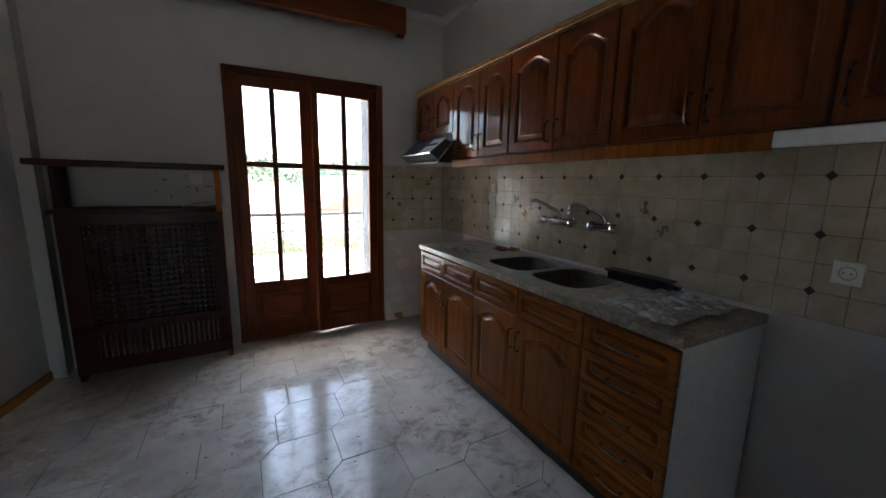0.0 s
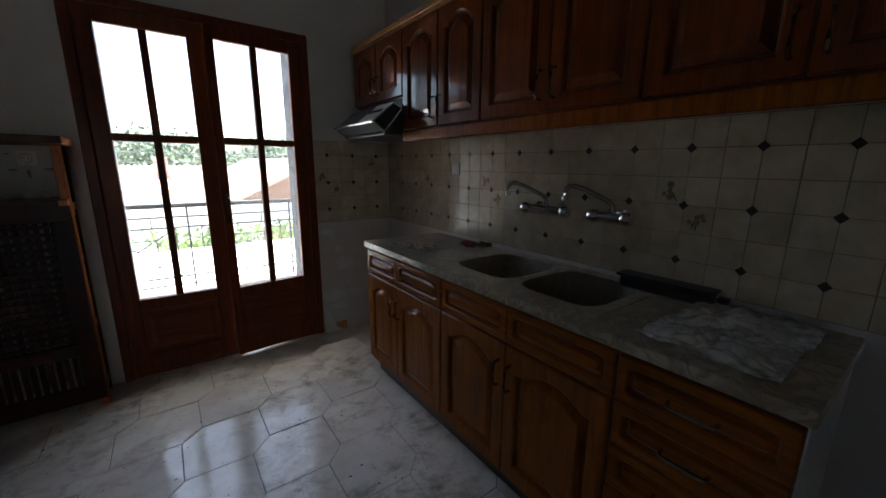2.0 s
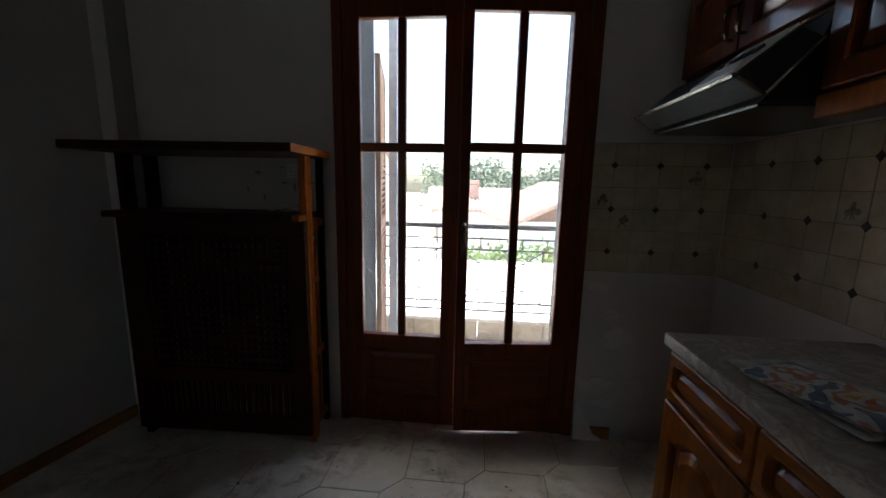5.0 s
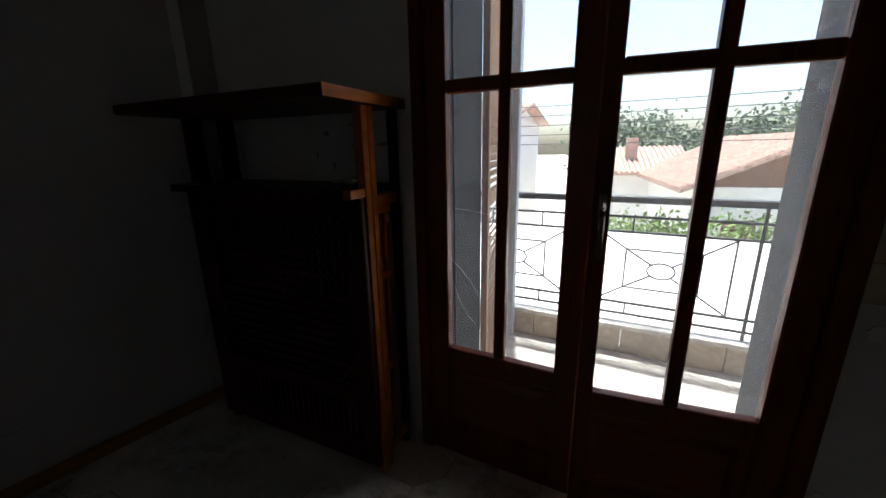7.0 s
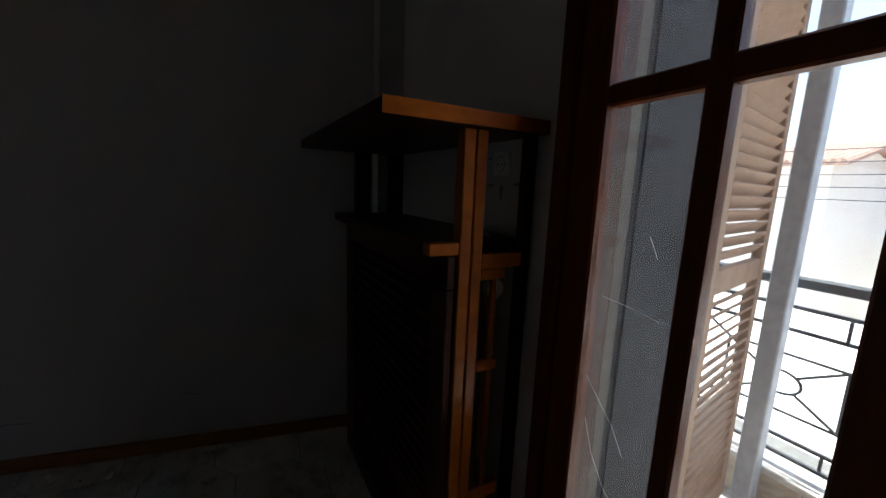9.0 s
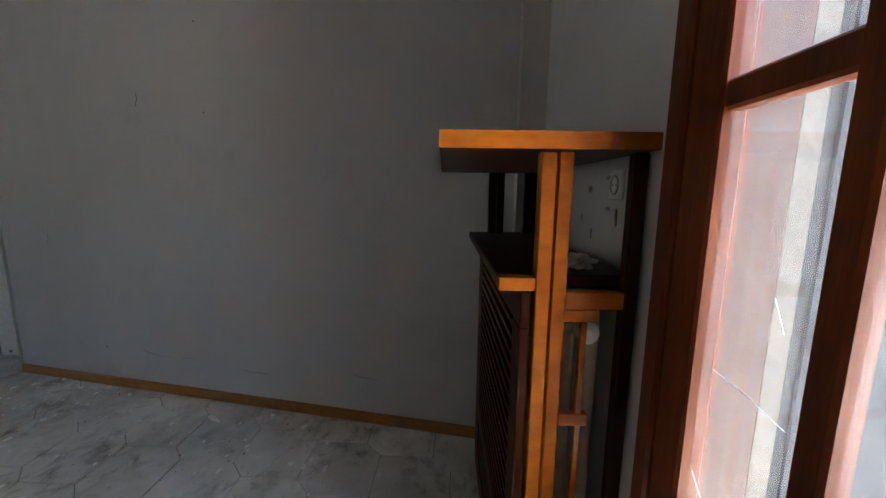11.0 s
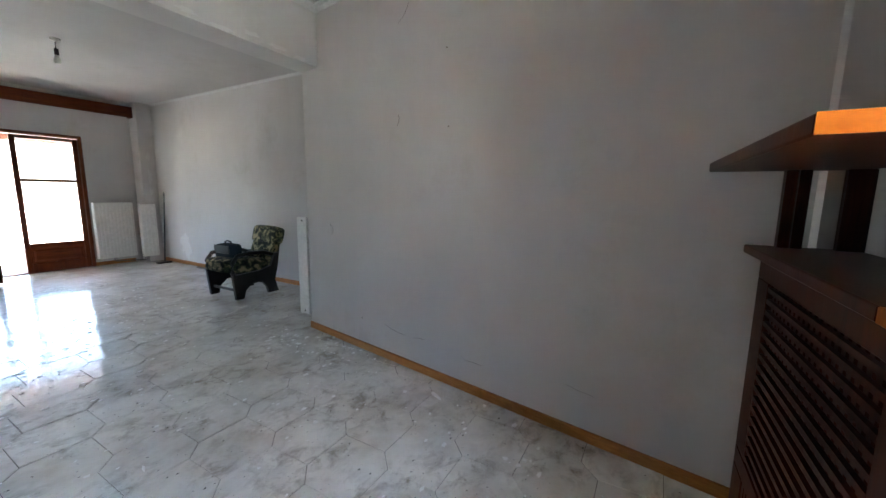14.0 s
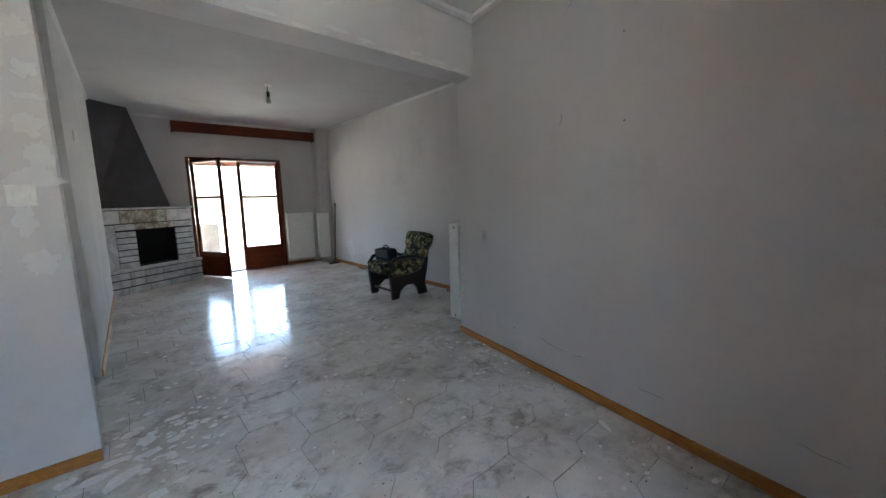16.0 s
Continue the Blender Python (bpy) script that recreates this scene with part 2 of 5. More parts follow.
M = {
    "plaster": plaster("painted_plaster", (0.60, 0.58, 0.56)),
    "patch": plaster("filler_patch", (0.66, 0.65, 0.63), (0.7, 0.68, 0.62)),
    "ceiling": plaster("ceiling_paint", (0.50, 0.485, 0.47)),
    "cornice": plain("cornice_paint", (0.62, 0.62, 0.61), 0.7, var=0.06),
    "grout": plain("grout", (0.19, 0.165, 0.135), 0.9, var=0.3),
    "wallgrout": plain("tile_grout", (0.085, 0.055, 0.03), 0.9, var=0.3),
    "floor": floor_tile_mat("floor_tile_glaze", 1.03, 0.03, 0.85),
    "tile": wall_tile_mat(),
    "diamond": plain("dark_tile_inset", (0.018, 0.012, 0.010), 0.3, var=0.25),
    "decor": plain("printed_flower", (0.22, 0.15, 0.09), 0.35, var=0.5, scale=60),
    "door": wood("stained_door_wood", (0.100, 0.019, 0.004), (0.200, 0.042, 0.008), rough=0.38, coat=0.06, spec=0.18),
    "door_h": wood("stained_door_rail_wood", (0.100, 0.019, 0.004), (0.200, 0.042, 0.008), (1.3, 18, 18), rough=0.38, coat=0.06, spec=0.18),
    "cab": wood("cabinet_oak", (0.155, 0.038, 0.003), (0.33, 0.095, 0.007), rough=0.34, coat=0.22, coat_rough=0.1, spec=0.1),
    "cab_h": wood("cabinet_oak_rail", (0.155, 0.038, 0.003), (0.33, 0.095, 0.007), (1.3, 18, 18), rough=0.34, coat=0.22, coat_rough=0.1, spec=0.1),
    "wallcab": wood("wall_cabinet_oak", (0.115, 0.022, 0.0036), (0.20, 0.045, 0.007), rough=0.30, coat=0.55, coat_rough=0.09, spec=0.1),
    "trim": wood("light_oak_trim", (0.33, 0.15, 0.035), (0.50, 0.26, 0.07), (18, 1.3, 18), rough=0.35),
    "base": wood("skirting_pine", (0.34, 0.13, 0.025), (0.50, 0.22, 0.05), (6, 2, 18), rough=0.42, coat=0.1),
    # one wood in two copies: shaded front, and side lit from the door
    "cover": wood("radiator_cover_shaded_wood", (0.026, 0.0045, 0.0014), (0.062, 0.0115, 0.003), rough=0.36, coat=0.05, spec=0.12),
    "cover_lit": wood("radiator_cover_lit_wood", (0.37, 0.092, 0.009), (0.54, 0.155, 0.014), (14, 1.3, 3), rough=0.33, coat=0.12, spec=0.1),
    "dark": plain("dark_stained_wood", (0.012, 0.009, 0.008), 0.35, var=0.2),
    "counter": marble_mat("counter_stone", (0.41, 0.36, 0.285), (0.23, 0.19, 0.145), 12.0, 0.30, rust=0.35),
    "sink": plain("sink_composite", (0.15, 0.118, 0.085), 0.4, var=0.2),
    "white": plain("white_laminate", (0.72, 0.73, 0.74), 0.4, var=0.05),
    "enamel": plain("white_enamel", (0.84, 0.84, 0.80), 0.35, var=0.06),
    "cast": plain("cream_radiator_paint", (0.50, 0.48, 0.38), 0.45, var=0.12),
    "plastic": plain("white_plastic", (0.74, 0.73, 0.68), 0.4, var=0.05),
    "black": plain("black_plastic", (0.012, 0.012, 0.013), 0.4, var=0.2),
    "chrome": plain("chrome", (0.72, 0.72, 0.73), 0.14, 1.0, var=0.05, bumps=0.0),
    "steel": plain("hood_steel", (0.17, 0.16, 0.15), 0.35, 1.0, var=0.1),
    "bronze": plain("bronze_handle", (0.26, 0.19, 0.14), 0.24, 0.95, var=0.2),
    "handle_steel": plain("worn_handle_metal", (0.48, 0.44, 0.38), 0.25, 1.0, var=0.15),
    "post": plain("pale_blue_post_paint", (0.42, 0.47, 0.54), 0.5, var=0.12),
    "chip": plain("white_plaster_chip", (0.86, 0.85, 0.82), 0.85, var=0.08),
    "film": film_mat(),
    "print": print_mat(),
    "paper": plain("printed_paper", (0.52, 0.50, 0.46), 0.7, var=0.35, scale=18),
    "rag": plain("pink_cloth", (0.40, 0.11, 0.15), 0.95, var=0.3),
    "rag2": plain("ochre_cloth", (0.40, 0.22, 0.06), 0.95, var=0.3),
    "crumple": plain("crumpled_tissue", (0.66, 0.65, 0.62), 0.9, var=0.2),
    "camo": camo_mat(),
    "bag": plain("dark_blue_nylon", (0.006, 0.016, 0.024), 0.92, var=0.3, scale=60),
    "marble": marble_mat("white_marble", (0.74, 0.73, 0.71), (0.50, 0.50, 0.50), 2.2, 0.35),
    "rustmarble": marble_mat("smoked_marble", (0.68, 0.66, 0.62), (0.34, 0.25, 0.14), 3.0, 0.35, rust=0.85),
    "joint": plain("black_joint", (0.018, 0.017, 0.016), 0.8, var=0.2),
    "scuff": plain("grey_scuff_and_shade", (0.30, 0.275, 0.25), 0.9, var=0.3),
    "soot": plain("soot", (0.010, 0.009, 0.008), 0.9, var=0.4),
    "hood": plain("charcoal_paint", (0.062, 0.057, 0.060), 0.8, var=0.12, scale=6),
    "glass": glass_mat("window_glass", 0.09),
    "hazy": glass_mat("dusty_glass", 0.045),
    "stone_strip": marble_mat("beige_reveal_stone", (0.13, 0.115, 0.09), (0.10, 0.085, 0.065), 14.0, 0.7),
    "awning": plain("rust_awning_canvas", (0.20, 0.075, 0.045), 0.9, var=0.15, scale=40),
    "bulb": plain("frosted_bulb", (0.8, 0.78, 0.72), 0.25, var=0.03),
    "iron": plain("grey_iron_paint", (0.045, 0.05, 0.055), 0.5, 0.3, var=0.2),
    "balcony": marble_mat("balcony_tile", (0.62, 0.60, 0.56), (0.45, 0.43, 0.40), 3.0, 0.5),
    "kerb": marble_mat("beige_kerb_stone", (0.52, 0.44, 0.33), (0.40, 0.33, 0.25), 6.0, 0.6),
    "render": plain("exterior_render", (0.78, 0.76, 0.72), 0.9, var=0.1, scale=12),
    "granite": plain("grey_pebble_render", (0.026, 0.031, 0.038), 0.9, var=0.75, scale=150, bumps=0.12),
    "shutter": wood("faded_shutter_wood", (0.30, 0.17, 0.10), (0.46, 0.29, 0.18), rough=0.6, coat=0.0),
    "lining": wood("door_reveal_wood", (0.052, 0.014, 0.005), (0.090, 0.027, 0.010), rough=0.5, coat=0.0),
    "roof": plain("clay_roof_tile", (0.52, 0.34, 0.27), 0.8, var=0.3, scale=9),
    "brown": plain("brown_gable_boards", (0.20, 0.11, 0.07), 0.8, var=0.25),
    "leaf": plain("leaf_green", (0.14, 0.19, 0.11), 0.7, var=0.4, scale=2),
    "leaf2": plain("bright_leaf_green", (0.17, 0.26, 0.06), 0.7, var=0.4, scale=4),
    "bark": plain("bark", (0.10, 0.075, 0.05), 0.9, var=0.3),
    "ground": plain("dry_ground", (0.28, 0.265, 0.23), 0.95, var=0.25, scale=2),
    "asphalt": plain("asphalt", (0.055, 0.055, 0.055), 0.9, var=0.2, scale=8),
}


# ---- mesh helpers ----
def box(bm, x0, y0, z0, x1, y1, z1, bevel=0.0, seg=1):
    r = bmesh.ops.create_cube(bm, size=1.0, matrix=Matrix.Translation(((x0 + x1) / 2, (y0 + y1) / 2, (z0 + z1) / 2)) @ Matrix.Diagonal((abs(x1 - x0), abs(y1 - y0), abs(z1 - z0), 1)))
    if bevel:
        es = list({e for v in r["verts"] for e in v.link_edges})
        bmesh.ops.bevel(bm, geom=es, offset=bevel, segments=seg, profile=0.6, affect="EDGES", clamp_overlap=True)
    return bm


def boxes(*args, bevel=0.0):
    bm = bmesh.new()
    for a in args:
        box(bm, *a, bevel=bevel)
    return bm


def prism(bm, pts, axis, a, b):
    """Extrude a closed outline of (u, v) along one axis from a to b."""
    def at(u, v, w):
        return {"x": (w, u, v), "y": (u, w, v), "z": (u, v, w)}[axis]
    lo = [bm.verts.new(at(u, v, a)) for u, v in pts]
    hi = [bm.verts.new(at(u, v, b)) for u, v in pts]
    n = len(pts)
    bm.faces.new(lo)
    bm.faces.new(hi[::-1])
    for i in range(n):
        bm.faces.new((lo[i], hi[i], hi[(i + 1) % n], lo[(i + 1) % n]))
    bmesh.ops.recalc_face_normals(bm, faces=bm.faces)
    return bm


def tube(bm, pts, r, sides=8, cap=True):
    """A round bar through points; r is a number or one radius a point."""
    P = [Vector(p) for p in pts]
    R = [r] * len(P) if isinstance(r, (int, float)) else list(r)
    rings = []
    up = Vector((0, 0, 1))
    for i, p in enumerate(P):
        d = (P[min(i + 1, len(P) - 1)] - P[max(i - 1, 0)]).normalized()
        s = d.cross(up)
        if s.length < 1e-3:
            s = d.cross(Vector((1, 0, 0)))
        s.normalize()
        t = s.cross(d)
        rings.append([bm.verts.new(p + R[i] * (math.cos(2 * math.pi * k / sides) * s + math.sin(2 * math.pi * k / sides) * t)) for k in range(sides)])
    for a, b in zip(rings, rings[1:]):
        for k in range(sides):
            bm.faces.new((a[k], a[(k + 1) % sides], b[(k + 1) % sides], b[k]))
    if cap:
        bm.faces.new(rings[0][::-1])
        bm.faces.new(rings[-1])
    return bm


def lathe(bm, prof, origin, axis="z", sides=16):
    """Turn a profile of (radius, height) about an axis."""
    o = Vector(origin)
    rings = []
    for r, h in prof:
        ring = []
        for k in range(sides):
            c, s = r * math.cos(2 * math.pi * k / sides), r * math.sin(2 * math.pi * k / sides)
            ring.append(bm.verts.new(o + Vector({"z": (c, s, h), "y": (c, h, s), "x": (h, c, s)}[axis])))
        rings.append(ring)
    for a, b in zip(rings, rings[1:]):
        for k in range(sides):
            bm.faces.new((a[k], a[(k + 1) % sides], b[(k + 1) % sides], b[k]))
    bm.faces.new(rings[0][::-1])
    bm.faces.new(rings[-1])
    bmesh.ops.recalc_face_normals(bm, faces=bm.faces)
    return bm


def smooth(ob, angle=40):
    for p in ob.data.polygons:
        p.use_smooth = True
    ob.data.set_sharp_from_angle(angle=radians(angle))
    return ob


def mesh_ob(name, bm, material):
    me = bpy.data.meshes.new(name)
    bm.normal_update()
    bm.to_mesh(me)
    bm.free()
    me.materials.append(material)
    return new(name, me)


def part(name, bm, material, parent, label="", soft=False):
    ob = mesh_ob(name, bm, material)
    ob.parent = parent
    if label:
        ob["label"] = label
    if soft:
        smooth(ob)
    return ob


def thing(name, m, label, category, group="", kind=""):
    ob = new(name)
    ob.empty_display_size = 0.1
    ob.matrix_world = m
    return tagged(ob, label, category, group, kind)


def solo(name, bm, material, label, category, group="", kind="", m=None, soft=False):
    ob = mesh_ob(name, bm, material)
    if m is not None:
        ob.matrix_world = m
    if soft:
        smooth(ob)
    return tagged(ob, label, category, group, kind)


def structure(name, bm, material, label, category="wall"):
    return solo(name, bm, material, label, category, kind="structure")


def shared(name, me, parent, loc=(0, 0, 0), rot=None):
    ob = new(name, me)
    ob.parent = parent
    ob.location = loc
    if rot:
        ob.rotation_euler = rot
    return ob


def as_mesh(name, bm, material):
    me = bpy.data.meshes.new(name)
    bm.normal_update()
    bm.to_mesh(me)
    bm.free()
    me.materials.append(material)
    return me


def wall_between(a, b, z0, z1, thick):
    """A wall whose visible face runs from a to b, its body on the right-hand side of that way."""
    a, b = Vector(a), Vector(b)
    d = (b - a).normalized()
    n = Vector((d.y, -d.x)) * thick
    bm = bmesh.new()
    prism(bm, [tuple(a), tuple(b), tuple(b + n), tuple(a + n)], "z", z0, z1)
    return bm

# ---- plan ----
EAST, NORTH = 2.122, 3.490
WEST_A, WEST_B = (-0.8667, 3.490), (-1.470, -0.03)
CEIL = 2.87
LWEST, LEAST, FARY = -2.550, 1.300, -5.630


def east_x(y):
    """The living room's east wall leans a little inwards."""
    return 1.285 + (y + 1.30) * 0.0155


DX0, DX1, DH = 0.252, 1.505, 2.205


def plan_block(pts, z0, z1):
    return prism(bmesh.new(), pts, "z", z0, z1)


# unseen block added overhead to keep the sun off the rear balcony
structure("shade_block", boxes((-2.7, -5.9, CEIL + 0.21, 2.5, 3.740, 6.4)), M["render"], "unseen rendered block above the rooms that shades the rear balcony", "storey")
structure("floor", boxes((-2.7, -5.9, -0.25, 2.5, 3.740, -0.004)), M["grout"], "grey-brown grout bed under glazed floor tiles", "floor")
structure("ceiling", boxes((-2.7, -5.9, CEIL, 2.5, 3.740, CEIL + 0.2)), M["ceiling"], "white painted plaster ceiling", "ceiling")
structure("wall_north", boxes((-1.2, NORTH, -0.004, DX0, NORTH + 0.25, CEIL), (DX1, NORTH, -0.004, EAST + 0.3, NORTH + 0.25, CEIL), (DX0, NORTH, DH, DX1, NORTH + 0.25, CEIL)), M["plaster"], "grey-white painted plaster wall round the balcony door")
structure("wall_east", boxes((EAST, -1.6, -0.004, EAST + 0.25, NORTH, CEIL)), M["plaster"], "grey-white painted plaster wall behind the kitchen units")
structure("wall_west", plan_block([WEST_A, WEST_B, (-1.75, -0.03), (-1.2, 3.490)], -0.004, CEIL), M["plaster"], "scuffed grey-white painted plaster wall")
structure("wall_jog", boxes((-2.69, -0.03, -0.004, -1.752, 0.2, CEIL)), M["plaster"], "short return wall behind a panel radiator")
structure("wall_living_west", boxes((LWEST - 0.25, -5.88, -0.004, LWEST, -0.032, CEIL)), M["plaster"], "grey-white plaster wall behind the armchair")
structure("wall_living_east", plan_block([(east_x(-5.63), -5.63), (east_x(-5.63) + 0.3, -5.63), (LEAST + 0.3, -1.6), (EAST, -1.6), (EAST, -1.30), (east_x(-1.30), -1.30)], -0.004, CEIL), M["plaster"], "grey-white plaster wall beside the fireplace")
structure("pillar", plan_block([(-0.802, 3.371), (-0.802, 3.489), (-0.866, 3.489), (-0.886, 3.371)], -0.004, CEIL - 0.001), M["plaster"], "square plastered corner pillar", "pillar")
structure("wall_stub", boxes((1.247, -0.14, -0.004, EAST - 0.001, 0.018, CEIL - 0.001)), M["plaster"], "plaster partition end with pale filler patches")
structure("beam", plan_block([(-1.427, 0.218), (2.12, 0.300), (2.12, -0.025), (-1.469, -0.026)], 2.389, CEIL - 0.001), M["plaster"], "plastered ceiling beam over the wide opening", "beam")
FARM = pose(LEAST, FARY, 0, 0, 0, 180)
LU0, LU1, LH = 1.262, 2.912, 2.20
bm = boxes((-0.3, 0, -0.004, LU0, 0.25, CEIL), (LU1, 0, -0.004, 4.10, 0.25, CEIL), (LU0, 0, LH, LU1, 0.25, CEIL))
solo("wall_living_far", bm, M["plaster"], "grey-white plaster wall round the far balcony door", "wall", kind="structure", m=FARM)
solo("pillar", boxes((3.609, -0.28, -0.004, 3.849, -0.001, CEIL - 0.001)), M["plaster"], "plastered corner pillar with chipped paint", "pillar", kind="structure", m=FARM)


def run(bm, a, b, prof):
    """Sweep a profile of (out, z) along a straight line from a to b; out is to the left of the way."""
    a, b = Vector(a), Vector(b)
    d = (b - a).normalized()
    n = Vector((-d.y, d.x))
    rings = []
    for p in (a, b):
        rings.append([bm.verts.new((p.x + n.x * o, p.y + n.y * o, z)) for o, z in prof])
    k = len(prof)
    for i in range(k):
        bm.faces.new((rings[0][i], rings[0][(i + 1) % k], rings[1][(i + 1) % k], rings[1][i]))
    bm.faces.new(rings[0][::-1])
    bm.faces.new(rings[1])
    bmesh.ops.recalc_face_normals(bm, faces=bm.faces)
    return bm


COVE = [(0.001, CEIL - 0.001), (0.050, CEIL - 0.001), (0.050, CEIL - 0.009), (0.042, CEIL - 0.012), (0.024, CEIL - 0.022), (0.012, CEIL - 0.042), (0.009, CEIL - 0.050), (0.001, CEIL - 0.050)]
THIN = [(0.001, CEIL - 0.001), (0.028, CEIL - 0.001), (0.028, CEIL - 0.007), (0.015, CEIL - 0.015), (0.007, CEIL - 0.030), (0.001, CEIL - 0.030)]
for a, b, prof in (((EAST, 0.31), (EAST, NORTH), COVE), ((EAST, NORTH), (-0.80, NORTH), COVE), ((-0.888, 3.37), (-1.427, 0.22), COVE), ((-1.427, 0.218), (2.12, 0.300), COVE),
                   ((LWEST, -0.03), (LWEST, FARY), THIN), ((LWEST, FARY), (LEAST, FARY), THIN), ((east_x(FARY), FARY), (east_x(-1.3), -1.3), THIN)):
    structure("cornice", run(bmesh.new(), a, b, prof), M["cornice"], "white plaster cornice below the ceiling", "cornice")
SK = [(0.001, 0.0), (0.015, 0.0), (0.015, 0.055), (0.010, 0.062), (0.001, 0.062)]
for a, b in (((-0.888, 3.37), WEST_B), ((LWEST, -0.03), (LWEST, -5.34)), ((1.247, 0.018), (2.11, 0.018)), ((east_x(-4.72), -4.72), (east_x(-1.302), -1.302)), ((1.70, NORTH), (1.51, NORTH)), ((-2.19, FARY), (LEAST - LU1, FARY))):
    structure("baseboard", run(bmesh.new(), a, b, SK), M["base"], "varnished pine baseboard along the wall", "baseboard")


def french_door(name, m, W, H, panes, glass, split, angles, swing_y, label, leaf_label, handle_leaf=1, sw=0.064, meet=0.064, glazing=("glass", "glass")):
    """A two-leaf glazed door; local x to the right, y into the wall, z up."""
    t = thing(name, m, label, "door", kind="structure")
    f = 0.052
    bm = boxes((0, -0.02, 0, f, 0.075, H), (W - f, -0.02, 0, W, 0.075, H), (f, -0.02, H - f, W - f, 0.075, H), bevel=0.006)
    box(bm, f, 0.0, -0.004, W - f, 0.075, 0.0165)
    if swing_y < 0:
        for a, b in ((f - 0.001, f + 0.024), (W - f - 0.024, W - f + 0.001)):
            box(bm, a, swing_y + 0.048, 0.017, b, 0.0745, H - f - 0.0005)
        box(bm, f + 0.0245, swing_y + 0.048, H - f - 0.026, W - f - 0.0245, 0.0745, H - f - 0.0005)
        box(bm, f + 0.0245, swing_y + 0.048, 0.0166, W - f - 0.0245, 0.0745, 0.040)
    part("frame", bm, M["door"], t)
    lw = (W - 2 * f) / 2 - 0.003
    g0, g1 = glass[0], glass[1]
    for side in (0, 1):
        bm = bmesh.new()
        T = 0.042
        z0, z1 = 0.018, H - f - 0.004
        sl = meet if side == 1 else sw
        box(bm, 0, 0, z0, sl, T, z1, 0.005)
        box(bm, lw - sw, 0, z0, lw, T, z1, 0.005)
        box(bm, sl, 0.002, g1, lw - sw, T - 0.002, z1, 0.004)
        box(bm, sl, 0.002, g0 - 0.075, lw - sw, T - 0.002, g0, 0.004)
        box(bm, sl, 0.002, z0, lw - sw, T - 0.002, z0 + 0.13, 0.004)
        box(bm, sl, 0.004, split - 0.022, lw - sw, T - 0.004, split + 0.022, 0.005)
        pw = (lw - sl - sw) / panes
        for k in range(1, panes):
            box(bm, sl + k * pw - 0.020, 0.003, g0, sl + k * pw + 0.020, T - 0.003, g1, 0.005)
        if side == 0 and angles[0] == 0:
            box(bm, lw - 0.012, T - 0.001, z0, lw + 0.040, T + 0.007, z1, 0.002)
        leaf = part("leaf", bm, M["door"], t, leaf_label[side])
        if side == 0:
            leaf.matrix_local = pose(f + 0.0015, swing_y, 0, 0, 0, -angles[0])
        else:
            leaf.matrix_local = pose(W - f - 0.0015 - 0, swing_y, 0, 0, 0, angles[1]) @ pose(-lw, 0, 0)
        bm = bmesh.new()
        px0, px1, pz0, pz1 = sl - 0.002, lw - sw + 0.002, z0 + 0.128, g0 - 0.073
        loft(bm, [(rect(px0, px1, pz0, pz1, 0.0), 0.030), (rect(px0, px1, pz0, pz1, 0.0), 0.014), (rect(px0, px1, pz0, pz1, 0.030), 0.014), (rect(px0, px1, pz0, pz1, 0.055), 0.006)])
        part("panel", bm, M["door_h"], leaf)
        for k in range(panes):
            for a, b in ((g0, split - 0.02), (split + 0.02, g1)):
                bm = boxes((sl + k * pw, 0.018, a - 0.004, sl + (k + 1) * pw, 0.022, b + 0.004))
                p = part("pane", bm, M[glazing[side]], leaf)
                p.visible_shadow = False
                if glazing[side] == "hazy" and k == 0 and a == g0:
                    for pts in (((0.03, 0.56), (0.10, 0.555), (0.16, 0.545)), ((0.01, 0.37), (0.05, 0.33), (0.09, 0.29), (0.12, 0.24)), ((0.02, 0.27), (0.045, 0.20), (0.085, 0.14), (0.11, 0.12)), ((0.12, 0.70), (0.14, 0.66))):
                        part("scratch", tube(bmesh.new(), [(sl + u, 0.0175, a + z) for u, z in pts], 0.0003, 5), M["white"], leaf, "fine white scratch on the glass")
        if side == handle_leaf:
            hx = meet * 0.55 if side == 1 else lw - 0.045
            bm = boxes((hx - 0.013, -0.005, 0.95, hx + 0.013, 0.0, 1.15), bevel=0.002)
            pl = part("handle", bm, M["bronze"], leaf, "dark bronze lever handle on a long plate")
            bm2 = bmesh.new()
            tube(bm2, [(hx, 0, 1.12), (hx, -0.035, 1.12), (hx, -0.045, 1.115), (hx, -0.048, 1.09), (hx, -0.044, 1.02)], [0.008, 0.008, 0.009, 0.008, 0.006], 8)
            bm2.to_mesh(me_tmp := bpy.data.meshes.new("lever"))
            bm2.free()
            bmh = bmesh.new()
            bmh.from_mesh(pl.data)
            bmh.from_mesh(me_tmp)
            bmh.to_mesh(pl.data)
            bmh.free()
    return t


def rect(x0, x1, z0, z1, d, n=1):
    return [(x0 + d, z0 + d), (x1 - d, z0 + d), (x1 - d, z1 - d), (x0 + d, z1 - d)]


def loft(bm, loops, close=True):
    """Loft closed outlines of (x, z), each at its own y."""
    rings = [[bm.verts.new((x, y, z)) for x, z in pts] for pts, y in loops]
    n = len(rings[0])
    for a, b in zip(rings, rings[1:]):
        for i in range(n):
            bm.faces.new((a[i], a[(i + 1) % n], b[(i + 1) % n], b[i]))
    bm.faces.new(rings[0][::-1])
    bm.faces.new(rings[-1])
    bmesh.ops.recalc_face_normals(bm, faces=bm.faces)
    return bm


